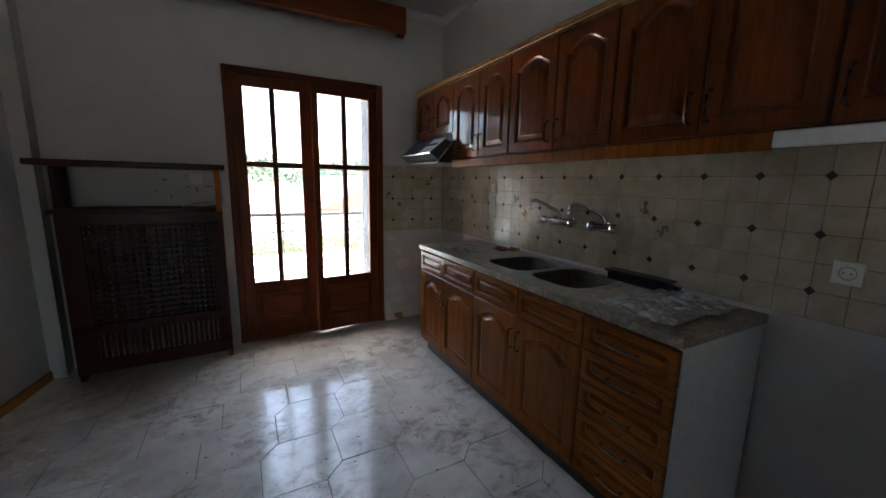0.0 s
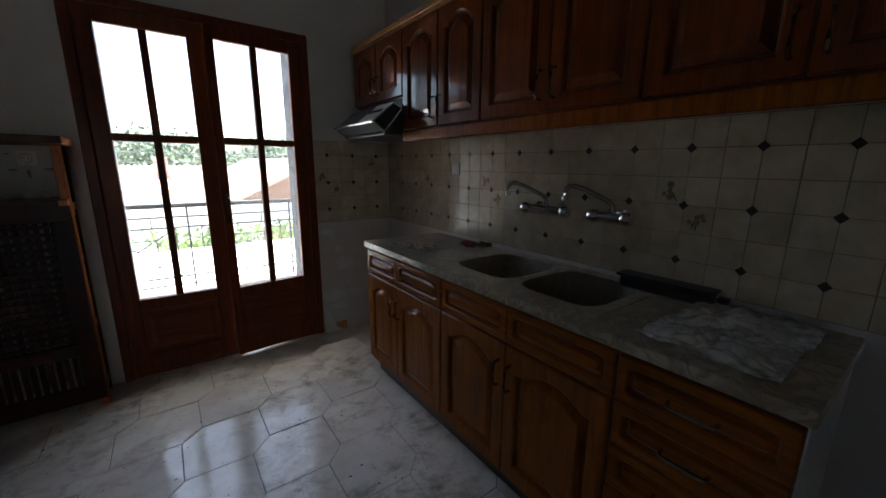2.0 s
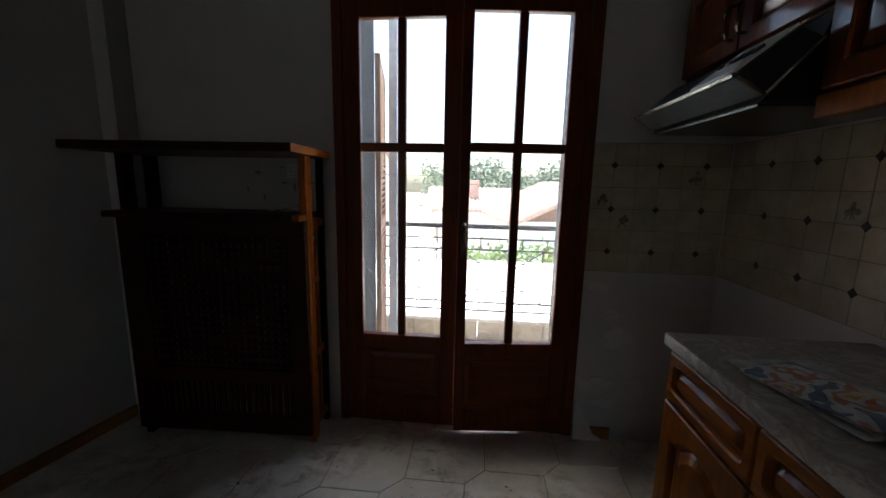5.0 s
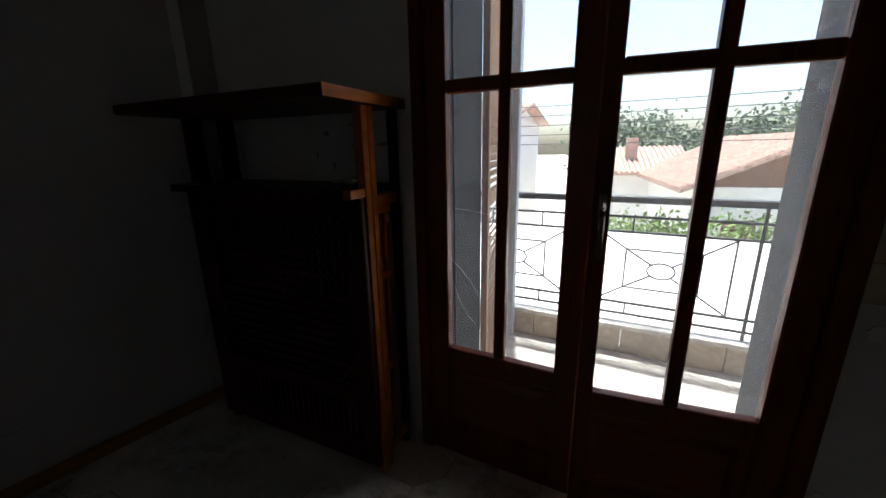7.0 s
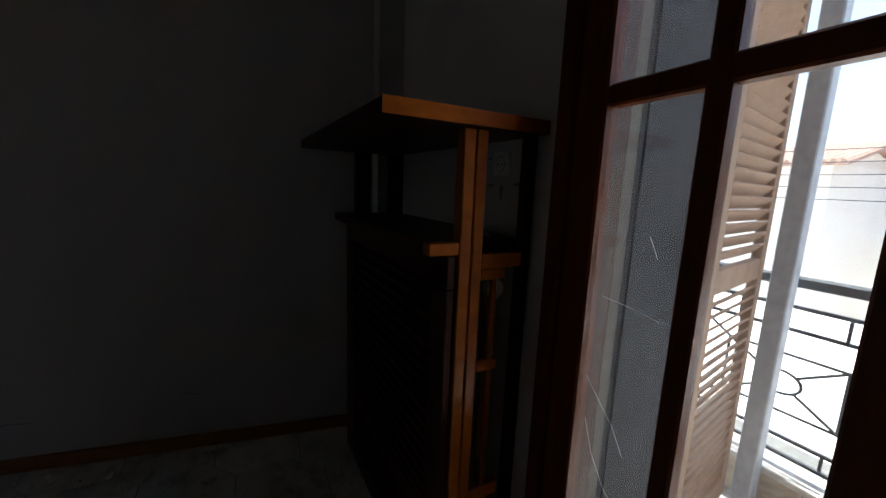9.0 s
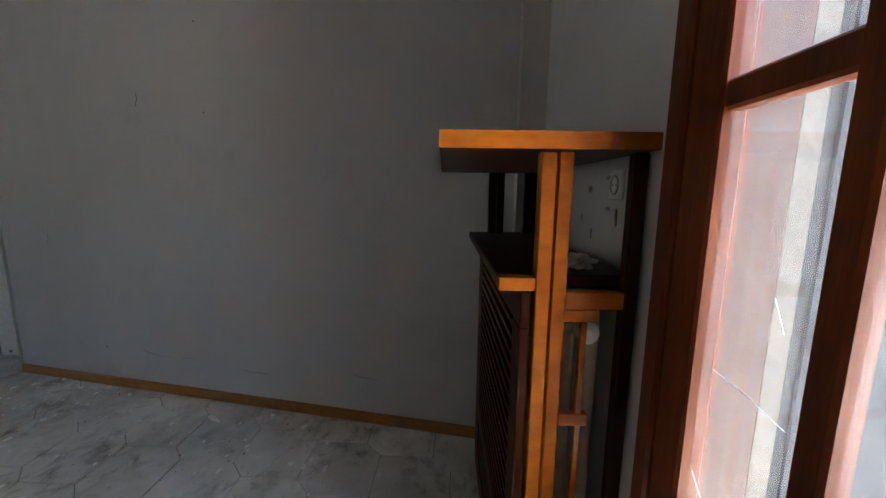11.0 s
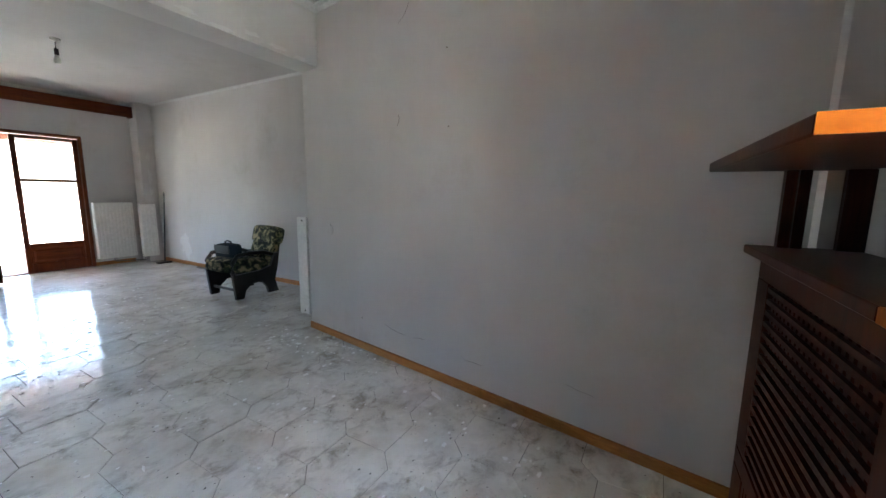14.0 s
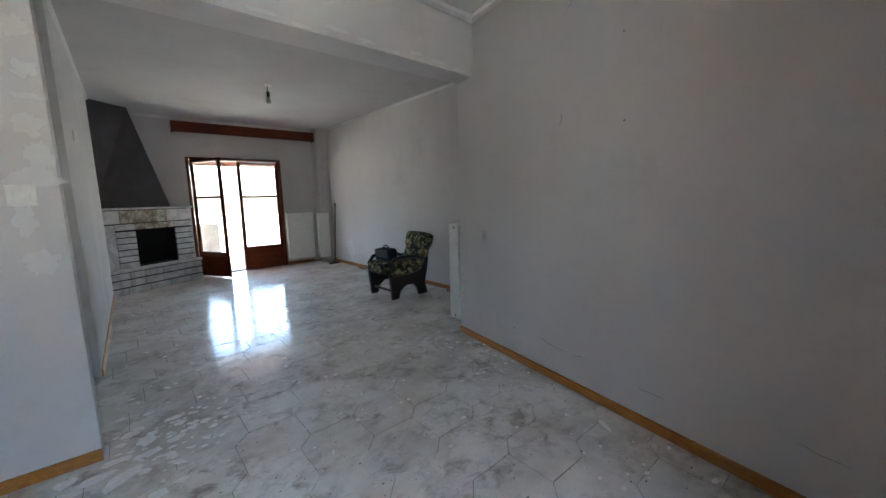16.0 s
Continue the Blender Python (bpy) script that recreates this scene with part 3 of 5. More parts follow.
french_door("door_1", pose(DX0, NORTH + 0.004, 0), DX1 - DX0, DH, 2, (0.508, 2.066), 1.479, (0.0, 6.5), -0.012, "dark-stained wooden balcony door with eight panes, one leaf ajar", ("closed glazed leaf with a raised lower panel", "glazed leaf standing slightly ajar"), sw=0.080, meet=0.048, glazing=("hazy", "glass"))
french_door("door_2", FARM @ pose(LU0, 0.005, 0), LU1 - LU0, LH, 1, (0.47, 2.09), 1.46, (63.0, 0.0), 0.0, "dark-stained wooden balcony door with one leaf swung open", ("glazed leaf swung open into the room", "closed glazed leaf with a raised lower panel"), 0)


# ---- kitchen units ----
def arch(x0, x1, z0, z1, d, rise, n=14):
    a, b, lo, hi = x0 + d, x1 - d, z0 + d, z1 - d
    pts = [(a, lo), (b, lo)]
    for i in range(n + 1):
        u = i / n
        s = min(1.0, max(0.0, (u - 0.10) / 0.80))
        c = math.sin(math.pi * s) ** 0.75 if 0 < s < 1 else 0.0
        pts.append((b + (a - b) * u, hi - rise * (1 - c)))
    return pts


def pill(x0, x1, z0, z1, d, p, n=32):
    cx, cz, rx, rz = (x0 + x1) / 2, (z0 + z1) / 2, (x1 - x0) / 2 - d, (z1 - z0) / 2 - d
    out = []
    for i in range(n):
        t = 2 * math.pi * (i + 0.5) / n
        c, s = math.cos(t), math.sin(t)
        out.append((cx + rx * math.copysign(abs(c) ** (2 / p), c), cz + rz * math.copysign(abs(s) ** (2 / p), s)))
    return out


def arched_door(parent, x0, x1, z0, z1, mat, handle_x, handle_z, metal="bronze"):
    bm = bmesh.new()
    r = 0.045
    st = 0.058
    loft(bm, [(arch(x0, x1, z0, z1, 0, 0), 0.0), (arch(x0, x1, z0, z1, 0, 0), -0.017), (arch(x0, x1, z0, z1, 0.004, 0), -0.021),
              (arch(x0, x1, z0, z1, st - 0.006, r), -0.021), (arch(x0, x1, z0, z1, st, r), -0.017), (arch(x0, x1, z0, z1, st + 0.005, r), -0.004), (arch(x0, x1, z0, z1, st + 0.011, r), -0.004),
              (arch(x0, x1, z0, z1, st + 0.017, r), -0.008), (arch(x0, x1, z0, z1, st + 0.036, r), -0.018), (arch(x0, x1, z0, z1, st + 0.040, r), -0.0185)])
    d = part("door", bm, M[mat], parent)
    bm = tube(bmesh.new(), [(handle_x, -0.020, handle_z), (handle_x, -0.046, handle_z + 0.004), (handle_x, -0.050, handle_z + 0.02), (handle_x, -0.050, handle_z + 0.085), (handle_x, -0.046, handle_z + 0.101), (handle_x, -0.020, handle_z + 0.105)], 0.0055, 8)
    part("handle", bm, M[metal], d, "dark bronze bow handle", True)
    return d


def drawer(parent, x0, x1, z0, z1, mat, handle=True):
    bm = bmesh.new()
    loft(bm, [(pill(x0, x1, z0, z1, 0, 60), 0.0), (pill(x0, x1, z0, z1, 0, 60), -0.017), (pill(x0, x1, z0, z1, 0.004, 60), -0.021),
              (pill(x0, x1, z0, z1, 0.026, 9), -0.021), (pill(x0, x1, z0, z1, 0.031, 9), -0.016), (pill(x0, x1, z0, z1, 0.035, 9), -0.004), (pill(x0, x1, z0, z1, 0.041, 8), -0.004), (pill(x0, x1, z0, z1, 0.054, 8), -0.018)])
    d = part("drawer", bm, M[mat], parent)
    if handle:
        cx, cz = (x0 + x1) / 2, (z0 + z1) / 2 - 0.004
        bm = tube(bmesh.new(), [(cx - 0.055, -0.018, cz), (cx - 0.052, -0.040, cz), (cx - 0.04, -0.046, cz), (cx + 0.04, -0.046, cz), (cx + 0.052, -0.040, cz), (cx + 0.055, -0.018, cz)], 0.0050, 8)
        part("handle", bm, M["handle_steel"], d, "thin worn metal bow handle", True)
    return d


FX = 1.575
DEPTH = EAST - 0.008 - FX


def base_unit(y_hi, y_lo, mid, label, near_side=True):
    w = y_hi - y_lo
    t = thing("base_cabinet", pose(FX, y_hi, 0, 0, 0, -90), label, "cabinet", "kitchen base cabinets")
    part("body", boxes((0, 0, 0.10, w - 0.002, DEPTH, 0.688)), M["cab"], t)
    for a in ((0.0,) if near_side else (w - 0.020,)):
        part("side", boxes((a, 0, 0.6885, a + 0.018, DEPTH, 0.842)), M["cab"], t)
    part("plinth", boxes((0, 0.05, 0.0, w - 0.002, 0.07, 0.0995)), M["dark"], t)
    m0 = y_hi - mid
    arched_door(t, 0.004, m0 - 0.002, 0.128, 0.682, "cab", m0 - 0.030, 0.505)
    arched_door(t, m0 + 0.002, w - 0.005, 0.128, 0.682, "cab", m0 + 0.030, 0.505)
    drawer(t, 0.004, m0 - 0.002, 0.692, 0.834, "cab_h", False)
    drawer(t, m0 + 0.002, w - 0.005, 0.692, 0.834, "cab_h", False)
    return t


base_unit(2.722, 1.946, 2.362, "oak base cabinet with two arched doors and drawer fronts")
base_unit(1.944, 1.104, 1.528, "oak sink base cabinet with two arched doors", False)
t = thing("drawer_cabinet", pose(FX, 1.102, 0, 0, 0, -90), "oak drawer cabinet with five routed drawer fronts and a white side", "cabinet", "kitchen base cabinets")
part("body", boxes((0, 0, 0.10, 0.372, DEPTH, 0.842)), M["cab"], t)
part("side_panel", boxes((0.3725, 0.004, 0.02, 0.392, DEPTH, 0.842), bevel=0.001), M["white"], t, "white laminate side panel")
part("plinth", boxes((0, 0.05, 0.0, 0.372, 0.07, 0.0995)), M["dark"], t)
for k in range(5):
    drawer(t, 0.003, 0.388, 0.128 + k * 0.1415, 0.128 + k * 0.1415 + 0.1375, "cab_h")


def worktop():
    """One stone worktop with two sunk bowls."""
    t = thing("worktop", pose(0, 0, 0), "worn grey-beige stone worktop with a dusty surface", "worktop")
    x0, x1, y0, y1, z0, z1 = 1.545, EAST - 0.010, 0.700, 2.745, 0.845, 0.882
    bowls = [(1.865, 1.445, 0.190, 0.175), (1.865, 1.845, 0.190, 0.180)]
    bm = bmesh.new()
    ya, yb = 1.22, 2.07
    part("slab", box(bmesh.new(), x0, y0, z0, x1, ya, z1, 0.006, 2), M["counter"], t)
    part("slab", box(bmesh.new(), x0, yb, z0, x1, y1, z1, 0.006, 2), M["counter"], t)
    n = 32
    ym = (bowls[0][1] + bowls[1][1]) / 2
    for (cx, cy, rx, ry), (a, b) in zip(bowls, ((ya, ym), (ym, yb))):
        inner, outer = [], []
        for i in range(n):
            th = 2 * math.pi * i / n
            c, s = math.cos(th), math.sin(th)
            e = 2 / 4.5
            inner.append((cx + rx * math.copysign(abs(c) ** e, c), cy + ry * math.copysign(abs(s) ** e, s)))
            k = 1 / max(abs(c), abs(s))
            ox = x1 if c > 0 else x0
            px = cx + abs(ox - cx) * max(-1, min(1, c * k))
            py = cy + (b - cy if s > 0 else cy - a) * max(-1, min(1, s * k))
            outer.append((px, py))
        levels = [(outer, z0, 1.0), (outer, z1, 1.0), (inner, z1, 1.06), (inner, z1 - 0.004, 1.0), (inner, z1 - 0.02, 0.97), (inner, z1 - 0.14, 0.90), (inner, z1 - 0.165, 0.78)]
        rings = []
        for pts, z, sc in levels:
            rings.append([bm.verts.new((cx + (x - cx) * sc, cy + (y - cy) * sc, z) if sc != 1.0 or pts is inner else (x, y, z)) for x, y in pts])
        for p, q in zip(rings, rings[1:]):
            for i in range(n):
                bm.faces.new((p[i], p[(i + 1) % n], q[(i + 1) % n], q[i]))
        bm.faces.new(rings[-1])
    bmesh.ops.recalc_face_normals(bm, faces=bm.faces)
    sk = part("sink", bm, M["counter"], t, "double sink bowls stained dark brown", True)
    sk.data.materials.append(M["sink"])
    for p in sk.data.polygons:
        if p.center.z < z1 - 0.006 and p.center.z > z0 - 0.2 and abs(p.center.x - 1.865) < 0.2 and p.normal.z > -0.5 and p.center.x < 2.06 and p.center.x > 1.67:
            p.material_index = 1
    return t


worktop()
WX = 1.80


def wall_unit(name, y_hi, y_lo, mids, z0, label, depth=None, flip=False):
    w = y_hi - y_lo
    d = depth or (EAST - 0.004 - WX)
    t = thing(name, pose(WX, y_hi, 0, 0, 0, -90), label, "cabinet", "kitchen wall cabinets")
    part("body", boxes((0, 0.0, z0, w - 0.002, d, 2.105)), M["wallcab"], t)
    xs = [0.0] + [y_hi - m for m in mids] + [w]
    for i in range(len(xs) - 1):
        right = (i % 2 == 1) != flip
        hx = xs[i] + 0.032 if right else xs[i + 1] - 0.032
        arched_door(t, xs[i] + 0.003, xs[i + 1] - 0.003, z0 + 0.008, 2.095, "wallcab", hx, z0 + 0.05)
    part("crown", boxes((0, -0.040, 2.106, w - 0.001, d, 2.120), (0, -0.032, 2.1205, w - 0.001, d, 2.145), bevel=0.004), M["trim"], t, "pale oak crown moulding")
    return t


wall_unit("wall_cabinet", 3.330, 2.657, (2.99,), 1.733, "short oak wall cabinet above the cooker hood")
wall_unit("wall_cabinet", 2.655, 1.969, (2.300,), 1.535, "glossy oak wall cabinet with two arched doors")
wall_unit("wall_cabinet", 1.967, 1.243, (1.592,), 1.535, "glossy oak wall cabinet with two arched doors")
wall_unit("wall_cabinet", 1.241, 0.531, (0.873,), 1.535, "glossy oak wall cabinet with two arched doors")
# the last unit's first door opens from its far side
wall_unit("wall_cabinet", 0.529, -0.10, (0.165,), 1.535, "oak wall cabinet with two doors at the row end", flip=True)
for name, a, b, z0, z1, mat, lab, cat in (("valance", 2.657, 0.652, 1.477, 1.5335, "cab", "oak light valance below the wall cabinets", "valance"), ("white_batten", 0.65, -0.10, 1.484, 1.5335, "white", "white painted batten below the wall cabinets", "batten")):
    bm = boxes((WX - 0.022, b, z0, WX + 0.0, a, z1), bevel=0.004)
    solo(name, bm, M[mat], lab, cat)
solo("lamp_strip", boxes((1.86, 0.70, 1.503, 1.93, 2.60, 1.5345), bevel=0.003), M["white"], "white painted batten under the wall cabinets", "batten")


def cooker_hood():
    t = thing("cooker_hood", pose(1.80, 2.657, -0.025), "slim steel cooker hood with a dark body under the cabinet", "cooker hood")
    bm = prism(bmesh.new(), [(-0.14, 1.545), (0.30, 1.545), (0.30, 1.75), (-0.005, 1.75), (-0.02, 1.70)], "y", 0.006, 0.60)
    part("body", bm, M["black"], t)
    bm = prism(bmesh.new(), [(-0.205, 1.605), (-0.135, 1.560), (-0.02, 1.69), (-0.075, 1.715)], "y", 0.004, 0.602)
    part("visor", bm, M["iron"], t, "dark metal front with a button strip")
    bm = prism(bmesh.new(), [(-0.208, 1.612), (-0.076, 1.7195), (-0.080, 1.7235), (-0.212, 1.618)], "y", 0.008, 0.20)
    part("control_panel", bm, M["white"], t, "pale control strip")
    for y in (0.0, 0.598):
        bm = bmesh.new()
        for p, q in (((-0.205, 1.605), (-0.135, 1.560)), ((-0.135, 1.560), (-0.02, 1.69))):
            tube(bm, [(p[0], y + 0.003, p[1]), (q[0], y + 0.003, q[1])], 0.006, 6)
        part("edge_trim", bm, M["handle_steel"], t, "bright metal edge trim")
    part("front_lip", tube(bmesh.new(), [(-0.209, 0.004, 1.606), (-0.209, 0.602, 1.606)], 0.007, 8), M["handle_steel"], t, "bright metal front lip")
    for k in range(5):
        bm = boxes((-0.012, 0.022 + k * 0.034, -0.003, 0.012, 0.042 + k * 0.034, 0.006))
        bmesh.ops.transform(bm, matrix=pose(-0.146, 0, 1.672, 0, -39, 0), verts=bm.verts)
        part("button", bm, M["black"], t)
    part("filter", boxes((-0.13, 0.03, 1.538, 0.28, 0.58, 1.5448)), M["steel"], t, "greasy metal filter")


cooker_hood()


def mixer_tap(y, z, half):
    t = thing("mixer_tap", pose(EAST - 0.012, y, z), "chrome wall-mounted mixer tap with a swan-neck spout", "tap", "wall taps")
    bm = bmesh.new()
    for s in (-half + 0.02, half - 0.02):
        lathe(bm, [(0.032, 0.0), (0.032, -0.006), (0.020, -0.012), (0.016, -0.05)], (0, s, 0), "x", 14)
    tube(bm, [(-0.055, -half, 0), (-0.055, half, 0)], 0.022, 12)
    part("body", bm, M["chrome"], t, "", True)
    for s in (-1, 1):
        bm = lathe(bmesh.new(), [(0.016, 0.0), (0.028, 0.012 * s), (0.030, 0.032 * s), (0.024, 0.048 * s), (0.006, 0.054 * s)], (-0.055, half * s, 0), "y", 12)
        part("knob", bm, M["chrome"], t, "", True)
    pts = [(-0.055, -0.01, 0.0), (-0.056, -0.01, 0.040), (-0.060, -0.006, 0.055), (-0.068, 0.012, 0.070), (-0.105, 0.085, 0.108), (-0.125, 0.125, 0.122), (-0.135, 0.142, 0.122), (-0.142, 0.155, 0.112), (-0.145, 0.160, 0.092), (-0.145, 0.160, 0.075)]
    bm = tube(bmesh.new(), pts, 0.0105, 10)
    tube(bm, [(-0.145, 0.160, 0.080), (-0.145, 0.160, 0.060)], 0.0145, 10)
    part("spout", bm, M["chrome"], t, "", True)


mixer_tap(1.79, 1.138, 0.088)
mixer_tap(1.455, 1.138, 0.045)


# ---- wall tiles ----
T = 0.1015
TZ = [0.901 + T * k for k in range(6)]
DIAM_Y, DIAM_Z = 0.601, 1.4085


def wall_tile_mesh():
    bm = bmesh.new()
    h = T / 2 - 0.0007
    loft(bm, [(rect(-h, h, -h, h, 0), 0.0), (rect(-h, h, -h, h, 0), -0.006), (rect(-h, h, -h, h, 0.0015), -0.0075)])
    return as_mesh("tile", bm, M["tile"])


def diamond_mesh():
    bm = bmesh.new()
    r = 0.017
    loft(bm, [([(0, -r), (r, 0), (0, r), (-r, 0)], -0.004), ([(0, -r), (r, 0), (0, r), (-r, 0)], -0.0082), ([(0, -r + 0.002), (r - 0.002, 0), (0, r - 0.002), (-r + 0.002, 0)], -0.009)])
    return as_mesh("diamond_inset", bm, M["diamond"])


TILE, DIAM = wall_tile_mesh(), diamond_mesh()


def decor(parent, u, z, seed):
    """A small printed bunch of flowers on one tile."""
    rnd = random.Random(seed)
    bm = bmesh.new()
    for k in range(9):
        a = rnd.uniform(0, 6.28)
        d = rnd.uniform(0, 0.026)
        r = rnd.uniform(0.006, 0.012)
        cx, cz = u + d * math.cos(a), z + d * math.sin(a)
        bm.faces.new([bm.verts.new((cx + r * math.cos(2 * math.pi * i / 8), -0.0082 - 0.0001 * k, cz + r * math.sin(2 * math.pi * i / 8))) for i in range(8)])
    for k in range(4):
        a = rnd.uniform(-0.8, 0.8)
        bm.faces.new([bm.verts.new(p) for p in ((u - 0.002, -0.0081, z), (u + 0.002, -0.0081, z), (u + 0.04 * math.sin(a) + 0.002, -0.0081, z - 0.036), (u + 0.04 * math.sin(a) - 0.002, -0.0081, z - 0.036))])
    part("flower_print", bm, M["decor"], parent, "brown printed flowers")


t = thing("tiled_splashback", pose(EAST, NORTH - 0.01, 0, 0, 0, -90), "beige glazed splashback tiles with dark diamond insets", "tiles", kind="structure")
part("grout_bed", boxes((0, -0.004, 0.900, NORTH - 0.21, -0.0005, 1.511)), M["wallgrout"], t)
y0 = NORTH - 0.01
ks = [k for k in range(-40, 40) if 0.22 < DIAM_Y + T * (k + 0.5) < NORTH - 0.05]
for k in ks:
    for z in TZ:
        shared("tile", TILE, t, (y0 - (DIAM_Y + T * (k + 0.5)), 0, z + T / 2))
edge = DIAM_Y + T * (ks[-1] + 1)
hw = (NORTH - 0.012 - edge) / 2 - 0.0007
bm = bmesh.new()
loft(bm, [(rect(-hw, hw, -T / 2 + 0.0007, T / 2 - 0.0007, 0), 0.0), (rect(-hw, hw, -T / 2 + 0.0007, T / 2 - 0.0007, 0), -0.006), (rect(-hw, hw, -T / 2 + 0.0007, T / 2 - 0.0007, 0.0015), -0.0075)])
CUT = as_mesh("tile", bm, M["tile"])
for z in TZ:
    shared("tile", CUT, t, (y0 - (edge + NORTH - 0.012) / 2, 0, z + T / 2))
for k in ks:
    if k % 2 == 0:
        for q in (-4, -2, 0):
            shared("diamond_inset", DIAM, t, (y0 - (DIAM_Y + T * k), 0, DIAM_Z + T * q))
for n, (k, r) in enumerate(((6, 3), (5, 2), (16, 3), (15, 2), (22, 3))):
    decor(t, y0 - (DIAM_Y + T * (k + 0.5)), TZ[r] + T / 2, n)
t = thing("tiled_splashback", pose(1.508, NORTH, 0), "beige glazed splashback tiles with dark diamond insets", "tiles", kind="structure")
part("grout_bed", boxes((0, -0.004, 0.900, EAST - 1.518, -0.0005, 1.511)), M["wallgrout"], t)
for k in range(6):
    for z in TZ:
        shared("tile", TILE, t, (T * (k + 0.5) - 0.006, 0, z + T / 2))
for k in (1, 3, 5):
    for q in (-4, -2, 0):
        shared("diamond_inset", DIAM, t, (T * k - 0.006, 0, DIAM_Z + T * q))
for n, (k, r) in enumerate(((0, 3), (1, 2), (4, 4))):
    decor(t, T * (k + 0.5), TZ[r] + T / 2, 20 + n)


# ---- radiator in its wooden cover ----
def radiator_cover():
    x0, x1, yf, yb = -0.690, 0.205, 3.238, NORTH - 0.003
    t = thing("radiator_cover", Matrix.Translation((0.237, 3.062, 0)) @ pose(0, 0, 0, 0, 0, 2.2) @ Matrix.Translation((-0.237, -3.062, 0)), "tall reddish wooden radiator cover with two shelves and a lattice", "radiator cover")
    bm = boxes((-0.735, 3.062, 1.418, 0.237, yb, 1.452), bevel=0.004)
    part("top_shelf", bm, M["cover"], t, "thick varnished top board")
    # strips, posts and rails on this side carry the door's light in their colour
    part("edge_strip", boxes((0.2372, 3.062, 1.4185, 0.2405, yb, 1.4515)), M["cover_lit"], t, "varnished edge strip coloured orange as lit from the door")
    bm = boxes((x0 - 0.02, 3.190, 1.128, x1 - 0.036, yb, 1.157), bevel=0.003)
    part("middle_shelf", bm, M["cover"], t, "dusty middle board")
    part("edge_strip", boxes((x1 - 0.0358, 3.190, 1.128, x1 - 0.001, 3.2675, 1.157), bevel=0.002), M["cover_lit"], t, "varnished edge strip coloured orange as lit from the door")
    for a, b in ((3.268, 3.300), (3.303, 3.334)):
        part("post", boxes((x1 - 0.034, a, 0.0, x1 + 0.001, b, 1.4175), bevel=0.003), M["cover_lit"], t, "varnished post coloured orange as lit from the door")
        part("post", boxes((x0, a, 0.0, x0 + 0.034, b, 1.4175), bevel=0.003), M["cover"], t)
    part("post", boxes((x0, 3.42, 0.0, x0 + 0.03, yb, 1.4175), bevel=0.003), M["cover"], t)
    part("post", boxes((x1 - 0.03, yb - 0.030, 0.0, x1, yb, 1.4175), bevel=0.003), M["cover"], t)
    part("side_slat", boxes((x1 - 0.02, 3.372, 0.06, x1 - 0.004, 3.386, 1.058), bevel=0.002), M["cover_lit"], t)
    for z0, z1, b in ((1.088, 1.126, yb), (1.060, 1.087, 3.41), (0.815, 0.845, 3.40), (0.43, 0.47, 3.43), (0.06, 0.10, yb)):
        part("side_rail", boxes((x1 - 0.022, 3.3345, z0, x1 - 0.002, b, z1), bevel=0.002), M["cover_lit"], t)
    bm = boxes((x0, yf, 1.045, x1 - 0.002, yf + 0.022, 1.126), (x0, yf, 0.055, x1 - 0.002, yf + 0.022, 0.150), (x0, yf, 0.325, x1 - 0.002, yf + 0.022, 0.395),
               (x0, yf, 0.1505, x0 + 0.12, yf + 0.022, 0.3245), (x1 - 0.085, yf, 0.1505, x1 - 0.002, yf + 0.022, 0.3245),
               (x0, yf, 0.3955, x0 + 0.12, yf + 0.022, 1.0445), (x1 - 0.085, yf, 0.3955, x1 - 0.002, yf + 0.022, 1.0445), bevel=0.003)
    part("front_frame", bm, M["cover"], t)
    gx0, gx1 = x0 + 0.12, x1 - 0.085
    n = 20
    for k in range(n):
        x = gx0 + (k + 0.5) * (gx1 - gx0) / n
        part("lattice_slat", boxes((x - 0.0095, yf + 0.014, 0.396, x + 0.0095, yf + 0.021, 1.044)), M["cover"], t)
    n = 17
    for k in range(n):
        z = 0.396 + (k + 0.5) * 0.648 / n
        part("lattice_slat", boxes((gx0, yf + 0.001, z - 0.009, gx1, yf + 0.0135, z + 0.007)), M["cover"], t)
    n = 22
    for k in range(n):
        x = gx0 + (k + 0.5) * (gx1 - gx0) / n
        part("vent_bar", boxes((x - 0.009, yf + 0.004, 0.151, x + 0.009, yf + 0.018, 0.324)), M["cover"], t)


radiator_cover()
t = thing("column_radiator", pose(-0.60, 3.36, 0), "cream painted column radiator inside the wooden cover", "radiator")
for k in range(12):
    bm = bmesh.new()
    for y in (0.0, 0.055):
        tube(bm, [(0.04 + k * 0.062, y, 0.12), (0.04 + k * 0.062, y, 0.155), (0.04 + k * 0.062, y, 1.02), (0.04 + k * 0.062, y, 1.05)], [0.010, 0.019, 0.019, 0.010], 10)
    for z in (0.14, 1.03):
        tube(bm, [(0.04 + k * 0.062, -0.012, z), (0.04 + k * 0.062, 0.067, z)], 0.022, 10)
    part("column", bm, M["cast"], t, "", True)
bm = lathe(bmesh.new(), [(0.010, 0.0), (0.026, 0.004), (0.026, 0.022), (0.012, 0.030)], (0.755, 0.03, 1.03), "x", 14)
part("end_cap", bm, M["plastic"], t, "pale bleed-valve cap", True)
for s in (0.04, 0.70):
    part("foot", boxes((s - 0.015, 0.0, 0.0, s + 0.015, 0.05, 0.14)), M["cast"], t)


